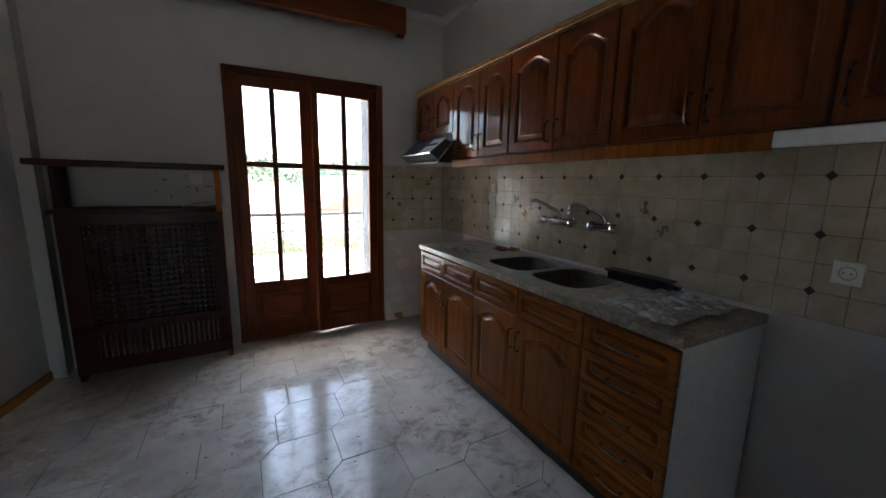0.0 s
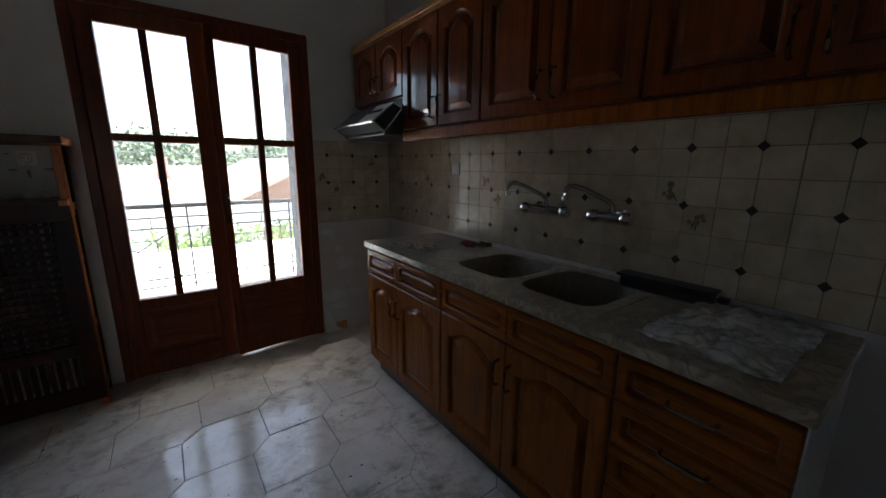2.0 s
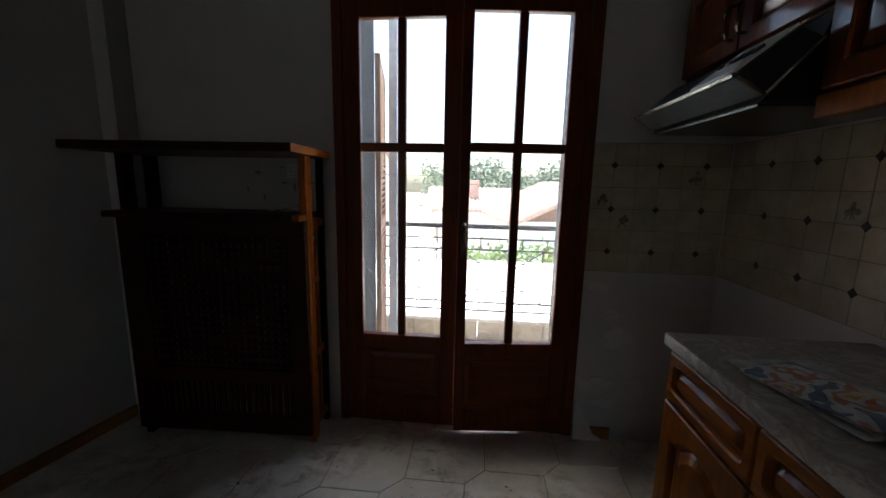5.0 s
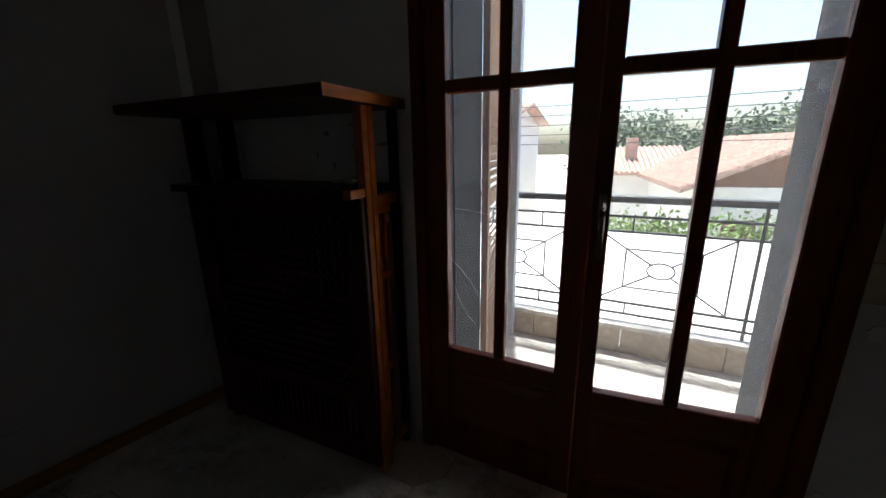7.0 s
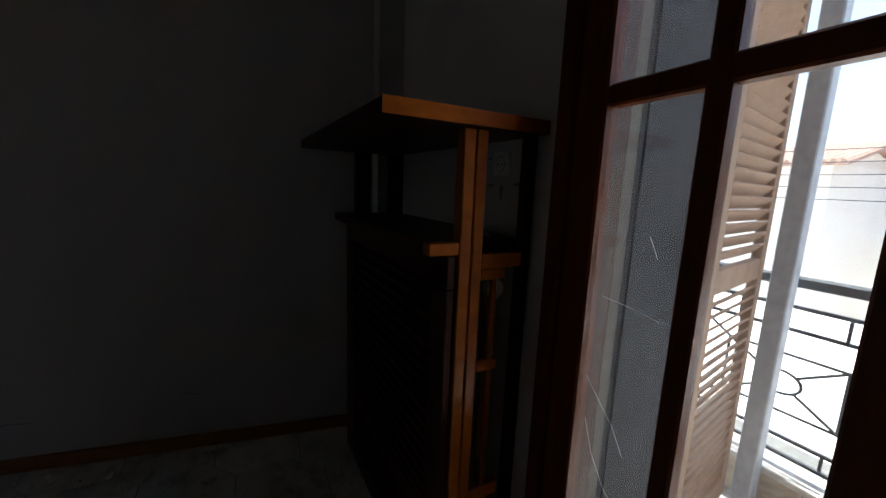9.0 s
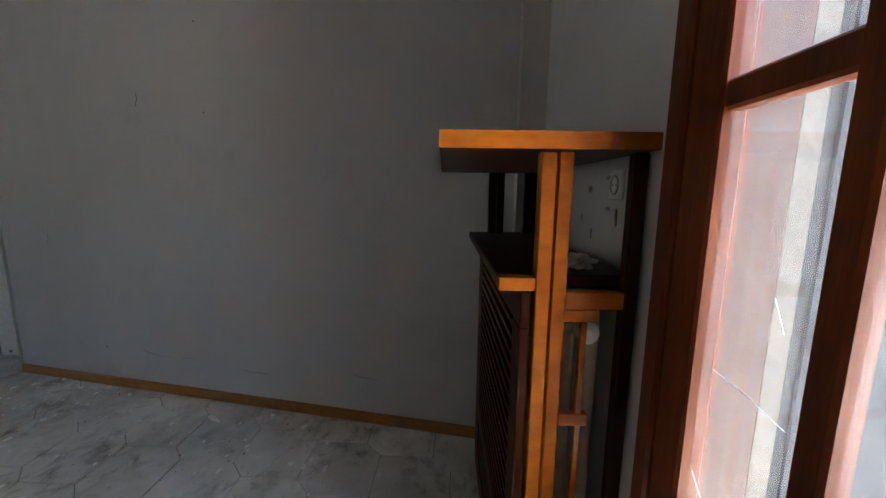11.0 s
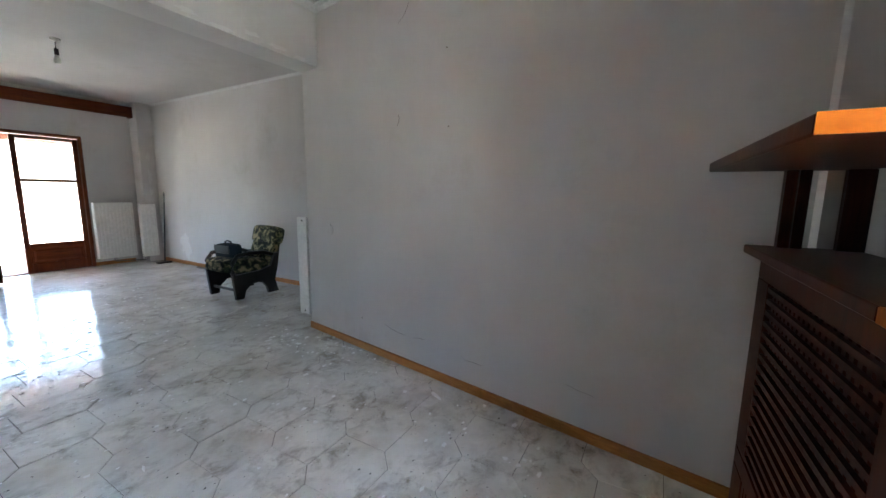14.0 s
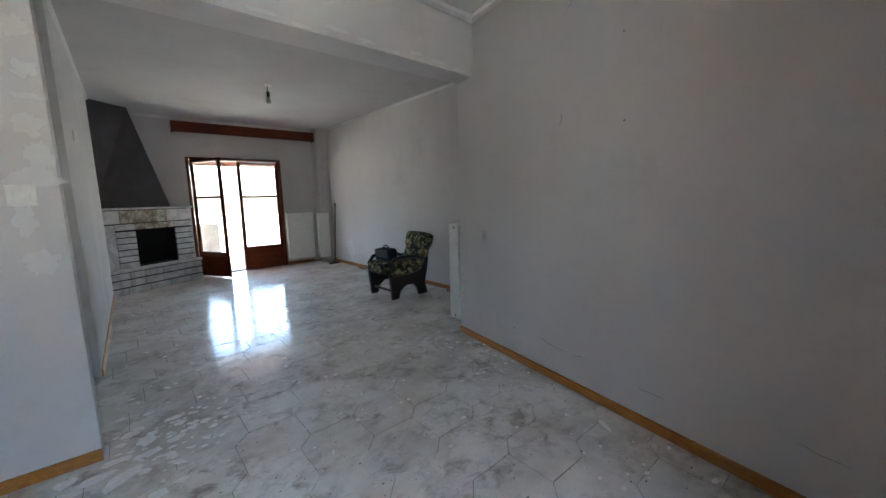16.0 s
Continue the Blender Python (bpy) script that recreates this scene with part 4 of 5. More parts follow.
def outlet(m, name, label, schuko=True, w=0.080):
    t = thing(name, m, label, "socket" if schuko else "switch")
    part("plate", boxes((-w / 2, -0.010, -w / 2, w / 2, 0, w / 2), bevel=0.003), M["plastic"], t)
    if schuko:
        part("well", lathe(bmesh.new(), [(0.021, -0.0102), (0.021, -0.014), (0.019, -0.014), (0.018, -0.0108)], (0, 0, 0), "y", 20), M["plastic"], t, "round recessed well", True)
        # dark ring in place of shade in the well's groove, which isn't carved
        part("well_shade", lathe(bmesh.new(), [(0.0212, -0.0101), (0.0212, -0.0118), (0.0232, -0.0118), (0.0232, -0.0101)], (0, 0, 0), "y", 20), M["scuff"], t, "dark ring painted for the shade round the well")
        for s in (-0.0095, 0.0095):
            part("pin_hole", lathe(bmesh.new(), [(0.0028, -0.0103), (0.0028, -0.0112)], (s, 0, 0), "y", 8), M["black"], t)
    else:
        part("rocker", boxes((-w * 0.28, -0.014, -w * 0.33, w * 0.28, -0.0101, w * 0.33), bevel=0.002), M["plastic"], t)


outlet(pose(EAST - 0.008, 0.513, 1.086, 0, 0, -90), "wall_socket", "white round-pin socket on the tiled splashback")
outlet(pose(EAST - 0.008, 2.553, 1.319, 0, 0, -90), "wall_switch", "small cream blank plate on the tiled splashback", False, 0.075)
outlet(pose(0.036, NORTH - 0.0005, 1.355), "wall_socket", "yellowed socket above the radiator cover shelf", True, 0.072)
SHELF_MARKS = ((-0.02, 1.295, 0.014, 0.006), (0.035, 1.275, 0.008, 0.022), (0.115, 1.300, 0.022, 0.007), (-0.16, 1.345, 0.014, 0.010), (-0.22, 1.26, 0.006, 0.010), (-0.13, 1.22, 0.006, 0.018), (-0.03, 1.375, 0.012, 0.004))
outlet(pose(1.376, 0.0185, 1.414, 0, 0, 180), "wall_switch", "yellowed switch plate on the partition end", False, 0.10)
outlet(pose(east_x(-2.06) - 0.0005, -2.06, 1.97, 0, 0, -89.1), "wall_switch", "cream thermostat box on the living room wall", False, 0.11)


def crumple(name, loc, size, mat, label, cat, seed, flat=0.5):
    rnd = random.Random(seed)
    bm = bmesh.new()
    bmesh.ops.create_icosphere(bm, subdivisions=3, radius=1.0)
    off = Vector((rnd.uniform(0, 50), rnd.uniform(0, 50), rnd.uniform(0, 50)))
    for v in bm.verts:
        n = noise.noise(v.co * 1.6 + off) * 0.55 + noise.noise(v.co * 4.0 + off) * 0.3
        v.co = v.co * (0.75 + n)
        v.co.z = max(v.co.z * flat, -0.25)
        v.co = Vector((v.co.x * size[0], v.co.y * size[1], (v.co.z + 0.25) * size[2]))
    solo(name, bm, M[mat], label, cat, m=Matrix.Translation(loc))


crumple("tissue", (0.06, 3.39, 1.1575), (0.075, 0.045, 0.045), "crumple", "crumpled dirty white tissue on the cover shelf", "tissue", 3)
crumple("tissue", (-0.05, 3.41, 1.1575), (0.03, 0.025, 0.02), "crumple", "small torn piece of white tissue", "tissue", 5)
crumple("cloth", (1.99, 2.26, 0.8825), (0.06, 0.07, 0.045), "rag", "crumpled pink dishcloth beside the sink", "cloth", 8)
crumple("cloth", (2.055, 2.20, 0.8825), (0.05, 0.045, 0.04), "rag2", "crumpled ochre sponge cloth beside the sink", "cloth", 11)


def sheet(name, loc, rz, w, d, mat, label, cat, amp=0.008, n=26, seed=0, lift=0.004):
    """A thin creased sheet lying on a surface."""
    bm = bmesh.new()
    off = Vector((seed * 7.3, seed * 3.1, 0))
    grid = {}
    for i in range(n + 1):
        for j in range(n + 1):
            x, y = (i / n - 0.5) * w, (j / n - 0.5) * d
            p = Vector((x * 9, y * 9, 0)) + off
            z = lift + amp * (abs(noise.noise(p)) + 0.5 * abs(noise.noise(p * 2.7)))
            grid[i, j] = bm.verts.new((x + 0.006 * noise.noise(p * 0.7), y + 0.006 * noise.noise(p * 0.7 + Vector((9, 9, 9))), z))
    for i in range(n):
        for j in range(n):
            bm.faces.new((grid[i, j], grid[i + 1, j], grid[i + 1, j + 1], grid[i, j + 1]))
    low = bmesh.ops.extrude_face_region(bm, geom=list(bm.faces))
    bmesh.ops.translate(bm, vec=(0, 0, -0.0015), verts=[v for v in low["geom"] if isinstance(v, bmesh.types.BMVert)])
    bmesh.ops.recalc_face_normals(bm, faces=bm.faces)
    return solo(name, bm, M[mat], label, cat, m=pose(*loc, 0, 0, rz))


sheet("newspaper", (1.73, 2.42, 0.8825), 8, 0.22, 0.30, "paper", "folded printed leaflet lying on the worktop", "leaflet", 0.006, seed=2)
sheet("newspaper", (1.70, 2.40, 0.8945), 20, 0.17, 0.23, "print", "creased colour magazine on the leaflet", "magazine", 0.008, seed=4)
bag = sheet("plastic_bag", (1.818, 0.926, 0.8825), -1, 0.46, 0.31, "film", "crinkled clear plastic bag lying on the worktop", "plastic bag", 0.030, n=60, seed=9)
sheet("paper_insert", (1.85, 0.96, 0.8825), -4, 0.12, 0.10, "rag", "reddish paper scrap under the plastic bag", "paper", 0.002, n=6, seed=1, lift=0.002)
t = thing("drain_grate", pose(2.03, 1.20, 0.8825, 0, 0, 2), "black plastic tray standing against the splashback", "tray")
part("tray", boxes((-0.035, -0.155, 0.0, 0.03, 0.155, 0.045), bevel=0.008), M["black"], t)
part("rim", boxes((-0.045, -0.165, 0.0452, 0.04, 0.165, 0.055), bevel=0.004), M["black"], t)
part("lug", boxes((-0.02, -0.20, 0.02, 0.01, -0.1655, 0.038), bevel=0.004), M["black"], t)


for k in range(3):
    sheet("magazine", (1.705 + 0.004 * k, 2.40 - 0.003 * k, 0.8905 + 0.0015 * k), 19 - 2 * k, 0.165, 0.225, "paper", "thin printed magazine in a small stack", "magazine", 0.0, 4, 60 + k, 0.0025)


# ---- plaster damage beside the door ----
def patch(name, m, outline_r, seed, label, mat="patch", n=28, h=0.004):
    rnd = random.Random(seed)
    off = rnd.uniform(0, 90)
    pts = []
    for i in range(n):
        a = 2 * math.pi * i / n
        k = 1 + 0.55 * noise.noise(Vector((math.cos(a) * 1.5 + off, math.sin(a) * 1.5, 0))) + 0.45 * noise.noise(Vector((math.cos(a) * 4 + off, math.sin(a) * 4, 7)))
        pts.append((outline_r[0] * k * math.cos(a), outline_r[1] * k * math.sin(a)))
    bm = bmesh.new()
    loft(bm, [(pts, -0.0002), (pts, -h * 0.6), ([(x * 0.93, z * 0.93) for x, z in pts], -h)])
    return solo(name, bm, M[mat], label, "filler patch" if mat == "patch" else "scuff", "wall filler patches" if mat == "patch" else "wall scuffs", m=m)


for k, (x, z, a, b) in enumerate(((1.70, 0.56, 0.07, 0.05), (1.60, 0.30, 0.09, 0.045), (1.66, 0.20, 0.06, 0.03), (1.80, 0.30, 0.05, 0.04), (1.58, 0.82, 0.05, 0.03), (1.66, 0.68, 0.04, 0.03))):
    patch("filler_patch", pose(x, NORTH - 0.0005, z), (a, b), k, "rough white filler on the bare wall")
for k, (x, z, a, b) in enumerate(SHELF_MARKS):
    patch("scuff_mark", pose(x, NORTH - 0.0005, z), (a, b), 500 + k, "dark chipped scuff above the cover shelf", "scuff", 9, 0.0012)
bm = bmesh.new()
prism(bm, [(1.51, 0.0), (1.66, 0.0), (1.61, 0.03), (1.57, 0.13), (1.53, 0.20), (1.51, 0.22)], "y", NORTH - 0.030, NORTH - 0.0165)
solo("plaster_chunk", bm, M["patch"], "broken lump of plaster leaning beside the door", "plaster")
for k, (x, z, a, b) in enumerate(((1.307, 2.174, 0.045, 0.055), (1.303, 1.994, 0.045, 0.04), (1.30, 1.87, 0.05, 0.018), (1.315, 1.74, 0.06, 0.06), (1.295, 1.60, 0.055, 0.07), (1.33, 1.49, 0.09, 0.05), (1.378, 1.298, 0.045, 0.075), (1.347, 1.091, 0.055, 0.06), (1.40, 2.33, 0.05, 0.07))):
    patch("filler_patch", pose(x, 0.0185, z, 0, 0, 180), (a, b), 30 + k, "pale filler patch on the partition end")
for k in range(9):
    u = -1.25 + k * 0.22
    m = Matrix.Translation((u, 0.2225 + (u + 1.427) * 0.0231, 2.405 + 0.02 * (k % 3))) @ pose(0, 0, 0, 0, 0, 181.3)
    patch("filler_patch", m, (0.06 + 0.02 * (k % 2), 0.014), 60 + k, "pale filler smear along the beam edge", h=0.003)
for k, (z, a, b) in enumerate(((1.55, 0.03, 0.12), (1.95, 0.03, 0.07), (1.30, 0.025, 0.06))):
    patch("filler_patch", pose(-2.44, FARY + 0.2805, z, 0, 0, 180), (a, b), 80 + k, "chipped pale paint on the far pillar")
patch("filler_patch", pose(LWEST + 0.0005, -4.55, 0.35, 0, 0, 90), (0.16, 0.20), 91, "irregular white patch low on the wall")
patch("filler_patch", pose(-1.3988, 0.35, 1.0, 0, 0, 99.7), (0.02, 0.05), 92, "small filler dabs beside the radiator")

# ---- pelmet above the kitchen door ----
t = thing("pelmet", pose(0, NORTH - 0.002, 0), "dark wooden curtain pelmet with shaped ends under the ceiling", "pelmet")
part("front_board", prism(bmesh.new(), [(-0.19, 2.615), (-0.172, 2.60), (-0.165, 2.63), (-0.165, 2.78), (-0.178, 2.81), (-0.19, 2.81)], "x", -0.42, 1.66), M["door_h"], t)
for x in (-0.42, 1.636):
    part("end_board", prism(bmesh.new(), [(-0.164, 2.60), (-0.12, 2.585), (-0.08, 2.63), (-0.03, 2.62), (0.0, 2.64), (0.0, 2.81), (-0.164, 2.81)], "x", x, x + 0.024), M["door"], t)


# ---- living room ----
def panel_radiator(name, m, w, h, d, z0, label):
    t = thing(name, m, label, "radiator", "white panel radiators")
    ribs = []
    for y in (0.03, d - 0.02):
        bm = boxes((0, y, z0, w, y + 0.018, z0 + h), bevel=0.006)
        k = int(w / 0.05)
        for i in range(k):
            x = (i + 0.5) * w / k
            ribs.append((x - 0.014, y + 0.0182, z0 + 0.04, x + 0.014, y + 0.022, z0 + h - 0.04))
        part("panel", bm, M["enamel"], t)
    for r in ribs:
        part("rib", boxes(r, bevel=0.0015), M["enamel"], t)
    part("side_cover", boxes((-0.004, 0.022, z0 + 0.01, -0.0005, d + 0.002, z0 + h - 0.002)), M["enamel"], t)
    part("side_cover", boxes((w + 0.0005, 0.022, z0 + 0.01, w + 0.004, d + 0.002, z0 + h - 0.002)), M["enamel"], t)
    part("top_grille", boxes((0, 0.022, z0 + h - 0.003, w, d + 0.002, z0 + h + 0.001)), M["enamel"], t)
    for z in (z0 + 0.04, z0 + h - 0.03):
        for x in (-0.012, w + 0.004):
            part("plug", boxes((x, d / 2 - 0.006, z - 0.008, x + 0.008, d / 2 + 0.010, z + 0.008), bevel=0.002), M["steel"], t)
    for x in (w * 0.15, w * 0.85):
        part("bracket", boxes((x - 0.012, 0.0, z0 + 0.1, x + 0.012, 0.03, z0 + h - 0.1)), M["enamel"], t)
    return t


panel_radiator("panel_radiator", pose(-1.505, -0.075, 0, 0, 0, 180), 0.68, 0.98, 0.15, 0.10, "white panel radiator on the short return wall")
panel_radiator("panel_radiator", pose(-2.185, FARY + 0.001, 0), 0.55, 0.98, 0.11, 0.12, "white panel radiator beside the far balcony door")
panel_radiator("panel_radiator", pose(-2.425, FARY + 0.281, 0), 0.235, 0.96, 0.11, 0.12, "narrow white panel radiator on the corner pillar")
for x, b in ((-2.205, 0.14), (-2.235, 0.14)):
    bm = tube(bmesh.new(), [(x, FARY + 0.35, 0.12), (x, FARY + 0.35, 0.06), (x + 0.35, FARY + 0.09, 0.06), (x + 0.35, FARY + 0.07, 0.12)], 0.008, 8)
    solo("heating_pipe", bm, M["steel"], "thin bare heating pipe above the floor", "pipe", soft=True)

t = thing("pelmet", FARM, "dark wooden curtain pelmet above the far door", "pelmet")
part("front_board", prism(bmesh.new(), [(-0.17, 2.61), (-0.148, 2.605), (-0.142, 2.64), (-0.142, 2.76), (-0.155, 2.79), (-0.17, 2.79)], "x", 1.10, 3.607), M["door_h"], t)
for x in (1.10, 3.583):
    part("end_board", boxes((x, -0.1415, 2.605, x + 0.024, -0.001, 2.79)), M["door"], t)

t = thing("pendant_bulb", pose(-0.60, -2.70, CEIL), "bare light bulb in a black holder on the ceiling", "light bulb")
part("rose", lathe(bmesh.new(), [(0.045, -0.001), (0.045, -0.012), (0.02, -0.03)], (0, 0, 0), "z", 14), M["plastic"], t, "", True)
part("cord", tube(bmesh.new(), [(0, 0, -0.03), (0.003, 0, -0.10)], 0.004, 6), M["black"], t)
part("holder", lathe(bmesh.new(), [(0.018, -0.10), (0.020, -0.12), (0.020, -0.16), (0.016, -0.165)], (0, 0, 0), "z", 12), M["black"], t, "", True)
part("bulb", lathe(bmesh.new(), [(0.014, -0.1655), (0.018, -0.18), (0.030, -0.21), (0.031, -0.225), (0.024, -0.247), (0.008, -0.256)], (0, 0, 0), "z", 14), M["bulb"], t, "", True)


def fireplace():
    """Corner fireplace with marble courses, dark joints and a tapered hood."""
    A, B = Vector((east_x(-4.6) - 0.004, -4.60)), Vector((-0.03, -5.33))
    d = (B - A).normalized()
    rz = math.degrees(math.atan2(d.y, d.x))
    W = (B - A).length
    m = pose(A.x, A.y, 0, 0, 0, rz)
    # local x runs along the front, local -y is towards the room
    t = thing("fireplace", m, "corner fireplace of white marble courses with a charcoal hood", "fireplace")
    s = -1 if (Matrix.Rotation(radians(rz), 2) @ Vector((0, -1))).dot(Vector((-0.5, 1))) < 0 else 1
    def Y(v):
        return v * s
    rnd = random.Random(5)
    zs = [0.0, 0.115, 0.235, 0.345]
    # hearth courses
    part("hearth_core", prism(bmesh.new(), [(0.012, Y(0.06)), (W - 0.012, Y(0.06)), (W - 0.012, Y(0.45)), (0.35, Y(0.62)), (0.012, Y(0.10))], "z", 0.0, 0.345), M["joint"], t)
    for r in range(3):
        x = 0.0
        first = True
        while x < W - 0.02:
            w = rnd.uniform(0.20, 0.36) if not first else rnd.uniform(0.12, 0.3)
            first = False
            x1 = min(W, x + w)
            if W - x1 < 0.1:
                x1 = W
            bm = boxes((x + 0.004, min(Y(0.045), Y(0.10)), zs[r] + 0.005, x1 - 0.004, max(Y(0.045), Y(0.10)), zs[r + 1] - 0.015), bevel=0.004)
            part("marble_block", bm, M["marble"], t)
            x = x1
    part("hearth_slab", boxes((-0.0, min(Y(0.02), Y(0.40)), 0.346, W, max(Y(0.02), Y(0.40)), 0.385), bevel=0.006), M["marble"], t)
    # chimney breast: pillars, lintel courses
    f0, f1 = 0.50, 1.13
    courses = [0.386 + k * 0.096 for k in range(7)]
    yb, yf = Y(0.42), Y(0.155)
    lo, hi = min(yb, yf), max(yb, yf)
    inner_lo, inner_hi = (lo, hi - 0.012) if yf > yb else (lo + 0.012, hi)
    part("breast_core", boxes((0.03, inner_lo, 0.386, f0 - 0.012, inner_hi, 1.285), (f1 + 0.012, inner_lo, 0.386, W - 0.03, inner_hi, 1.285), (f0 - 0.0115, inner_lo, 0.975, f1 + 0.0115, inner_hi, 1.285)), M["joint"], t)
    front = (yf - 0.03 * (1 if yf > yb else -1), yf)
    a, b = min(front), max(front)
    part("side_slab", boxes((0.02, a, 0.388, 0.22, b, 1.06), bevel=0.004), M["marble"], t)
    for z0, z1 in zip(courses[:6], courses[1:7]):
        part("marble_block", boxes((0.228, a, z0 + 0.002, f0, b, z1 - 0.014), bevel=0.003), M["marble"], t)
        part("marble_block", boxes((f1, a, z0 + 0.002, W - 0.02, b, z1 - 0.014), bevel=0.003), M["marble"], t)
    for x0, x1 in ((0.228, f0), (f1, W - 0.02)):
        part("marble_block", boxes((x0, a, 0.976, x1, b, 1.064), bevel=0.003), M["marble"], t)
    for x0, x1 in ((f0 + 0.002, 0.64), (0.646, 0.86), (0.866, f1 - 0.002)):
        part("marble_block", boxes((x0, a, 0.975, x1, b, 1.068), bevel=0.003), M["rustmarble"], t, "smoke-stained marble block")
    for n, (x0, x1) in enumerate(((0.02, 0.30), (0.306, 0.52), (0.526, 0.78), (0.786, 1.0), (1.006, W - 0.02))):
        part("marble_block", boxes((x0, a, 1.080, x1, b, 1.275), bevel=0.003), M["rustmarble"] if n in (1, 2, 3) else M["marble"], t)
    fb = Y(0.60)
    q0, q1 = min(fb, yf), max(fb, yf)
    part("firebox", boxes((f0 - 0.0108, min(Y(0.40), Y(0.415)), 0.386, f1 + 0.0108, max(Y(0.40), Y(0.415)), 1.0), (f0 - 0.0108, min(Y(0.17), Y(0.399)), 0.386, f0 - 0.002, max(Y(0.17), Y(0.399)), 0.97), (f1 + 0.002, min(Y(0.17), Y(0.399)), 0.386, f1 + 0.0108, max(Y(0.17), Y(0.399)), 0.97), (f0, min(Y(0.17), Y(0.399)), 0.3865, f1, max(Y(0.17), Y(0.399)), 0.392)), M["soot"], t, "soot-black firebox")
    part("mantel", boxes((0.0, min(Y(0.12), Y(0.45)), 1.287, W - 0.005, max(Y(0.12), Y(0.45)), 1.318), bevel=0.004), M["marble"], t, "marble mantel shelf")
    bm = bmesh.new()
    low = [(0.012, Y(0.17)), (1.10, Y(0.17)), (1.10, Y(0.50)), (0.012, Y(0.30))]
    top = [(0.012, Y(0.17)), (0.68, Y(0.28)), (0.74, Y(0.52)), (0.012, Y(0.35))]
    ring = [[bm.verts.new((x, y, z)) for x, y in pts] for pts, z in ((low, 1.3185), (top, CEIL - 0.001))]
    for i in range(4):
        bm.faces.new((ring[0][i], ring[0][(i + 1) % 4], ring[1][(i + 1) % 4], ring[1][i]))
    bm.faces.new(ring[0][::-1])
    bm.faces.new(ring[1])
    bmesh.ops.recalc_face_normals(bm, faces=bm.faces)
    part("hood", bm, M["hood"], t, "charcoal painted tapered chimney hood")


fireplace()


def puffy(x0, x1, y0, y1, z0, z1, n=10, p=5.0, seed=0):
    """A soft cushion shape."""
    bm = bmesh.new()
    bmesh.ops.create_cube(bm, size=2.0)
    bmesh.ops.subdivide_edges(bm, edges=bm.edges, cuts=n, use_grid_fill=True)
    for v in bm.verts:
        c = v.co
        L = (abs(c.x) ** p + abs(c.y) ** p + abs(c.z) ** p) ** (1 / p)
        c = c / L
        c *= 1 + 0.03 * noise.noise(c * 3 + Vector((seed, 0, 0)))
        v.co = Vector(((x0 + x1) / 2 + c.x * (x1 - x0) / 2, (y0 + y1) / 2 + c.y * (y1 - y0) / 2, (z0 + z1) / 2 + c.z * (z1 - z0) / 2))
    return bm


def tilt(bm, angle, pivot):
    bmesh.ops.rotate(bm, verts=bm.verts, cent=pivot, matrix=Matrix.Rotation(radians(angle), 3, "X"))
    return bm


def armchair():
    # local -y is the front
    t = thing("armchair", pose(-1.92, -1.82, 0, 0, 0, 91), "low armchair with camouflage cushions on curved black sides", "armchair")
    for x in (-0.285, 0.245):
        out = [(-0.30, 0.0), (-0.20, 0.0), (-0.17, 0.10), (-0.08, 0.17), (0.06, 0.17), (0.13, 0.08), (0.15, 0.0), (0.30, 0.0), (0.25, 0.16), (0.30, 0.34), (0.33, 0.52), (0.27, 0.52), (0.20, 0.36), (0.05, 0.32), (-0.22, 0.31), (-0.33, 0.31), (-0.32, 0.20)]
        bm = prism(bmesh.new(), out, "x", x, x + 0.04)
        part("side_frame", bm, M["dark"], t, "curved black side with two feet")
        pts = [(x + 0.02, 0.24, 0.50), (x + 0.02, 0.10, 0.55), (x + 0.02, -0.10, 0.56), (x + 0.02, -0.25, 0.54), (x + 0.02, -0.32, 0.45), (x + 0.02, -0.32, 0.34), (x + 0.02, -0.29, 0.27)]
        part("armrest", tube(bmesh.new(), pts, 0.026, 10), M["dark"], t, "black bent armrest", True)
    part("stretcher", boxes((-0.244, -0.27, 0.09, 0.244, -0.24, 0.12), bevel=0.004), M["dark"], t)
    part("stretcher", boxes((-0.244, 0.19, 0.10, 0.244, 0.22, 0.13), bevel=0.004), M["dark"], t)
    part("seat", tilt(puffy(-0.242, 0.242, -0.41, 0.24, 0.26, 0.445, seed=1), -7, (0, 0.2, 0.3)), M["camo"], t, "plump camouflage seat cushion", True)
    part("backrest", tilt(puffy(-0.24, 0.24, 0.20, 0.33, 0.32, 0.72, seed=2), -18, (0, 0.25, 0.35)), M["camo"], t, "", True)
    part("headrest", tilt(puffy(-0.25, 0.25, 0.17, 0.36, 0.64, 0.88, seed=3), -18, (0, 0.25, 0.35)), M["camo"], t, "rounded camouflage headrest", True)


armchair()
t = thing("shoulder_bag", pose(-1.80, -1.93, 0.42, 0, 0, 91), "dark blue soft bag with a handle on the armchair", "bag")
part("body", puffy(-0.17, 0.17, -0.09, 0.09, 0.0, 0.235, 8, 7.0, 4), M["bag"], t, "", True)
part("handle", tube(bmesh.new(), [(-0.07, 0, 0.228), (-0.06, 0, 0.262), (0, 0, 0.275), (0.06, 0, 0.262), (0.07, 0, 0.228)], 0.010, 8), M["black"], t, "", True)
part("flap", boxes((-0.155, -0.096, 0.12, 0.155, -0.088, 0.225), bevel=0.003), M["black"], t)

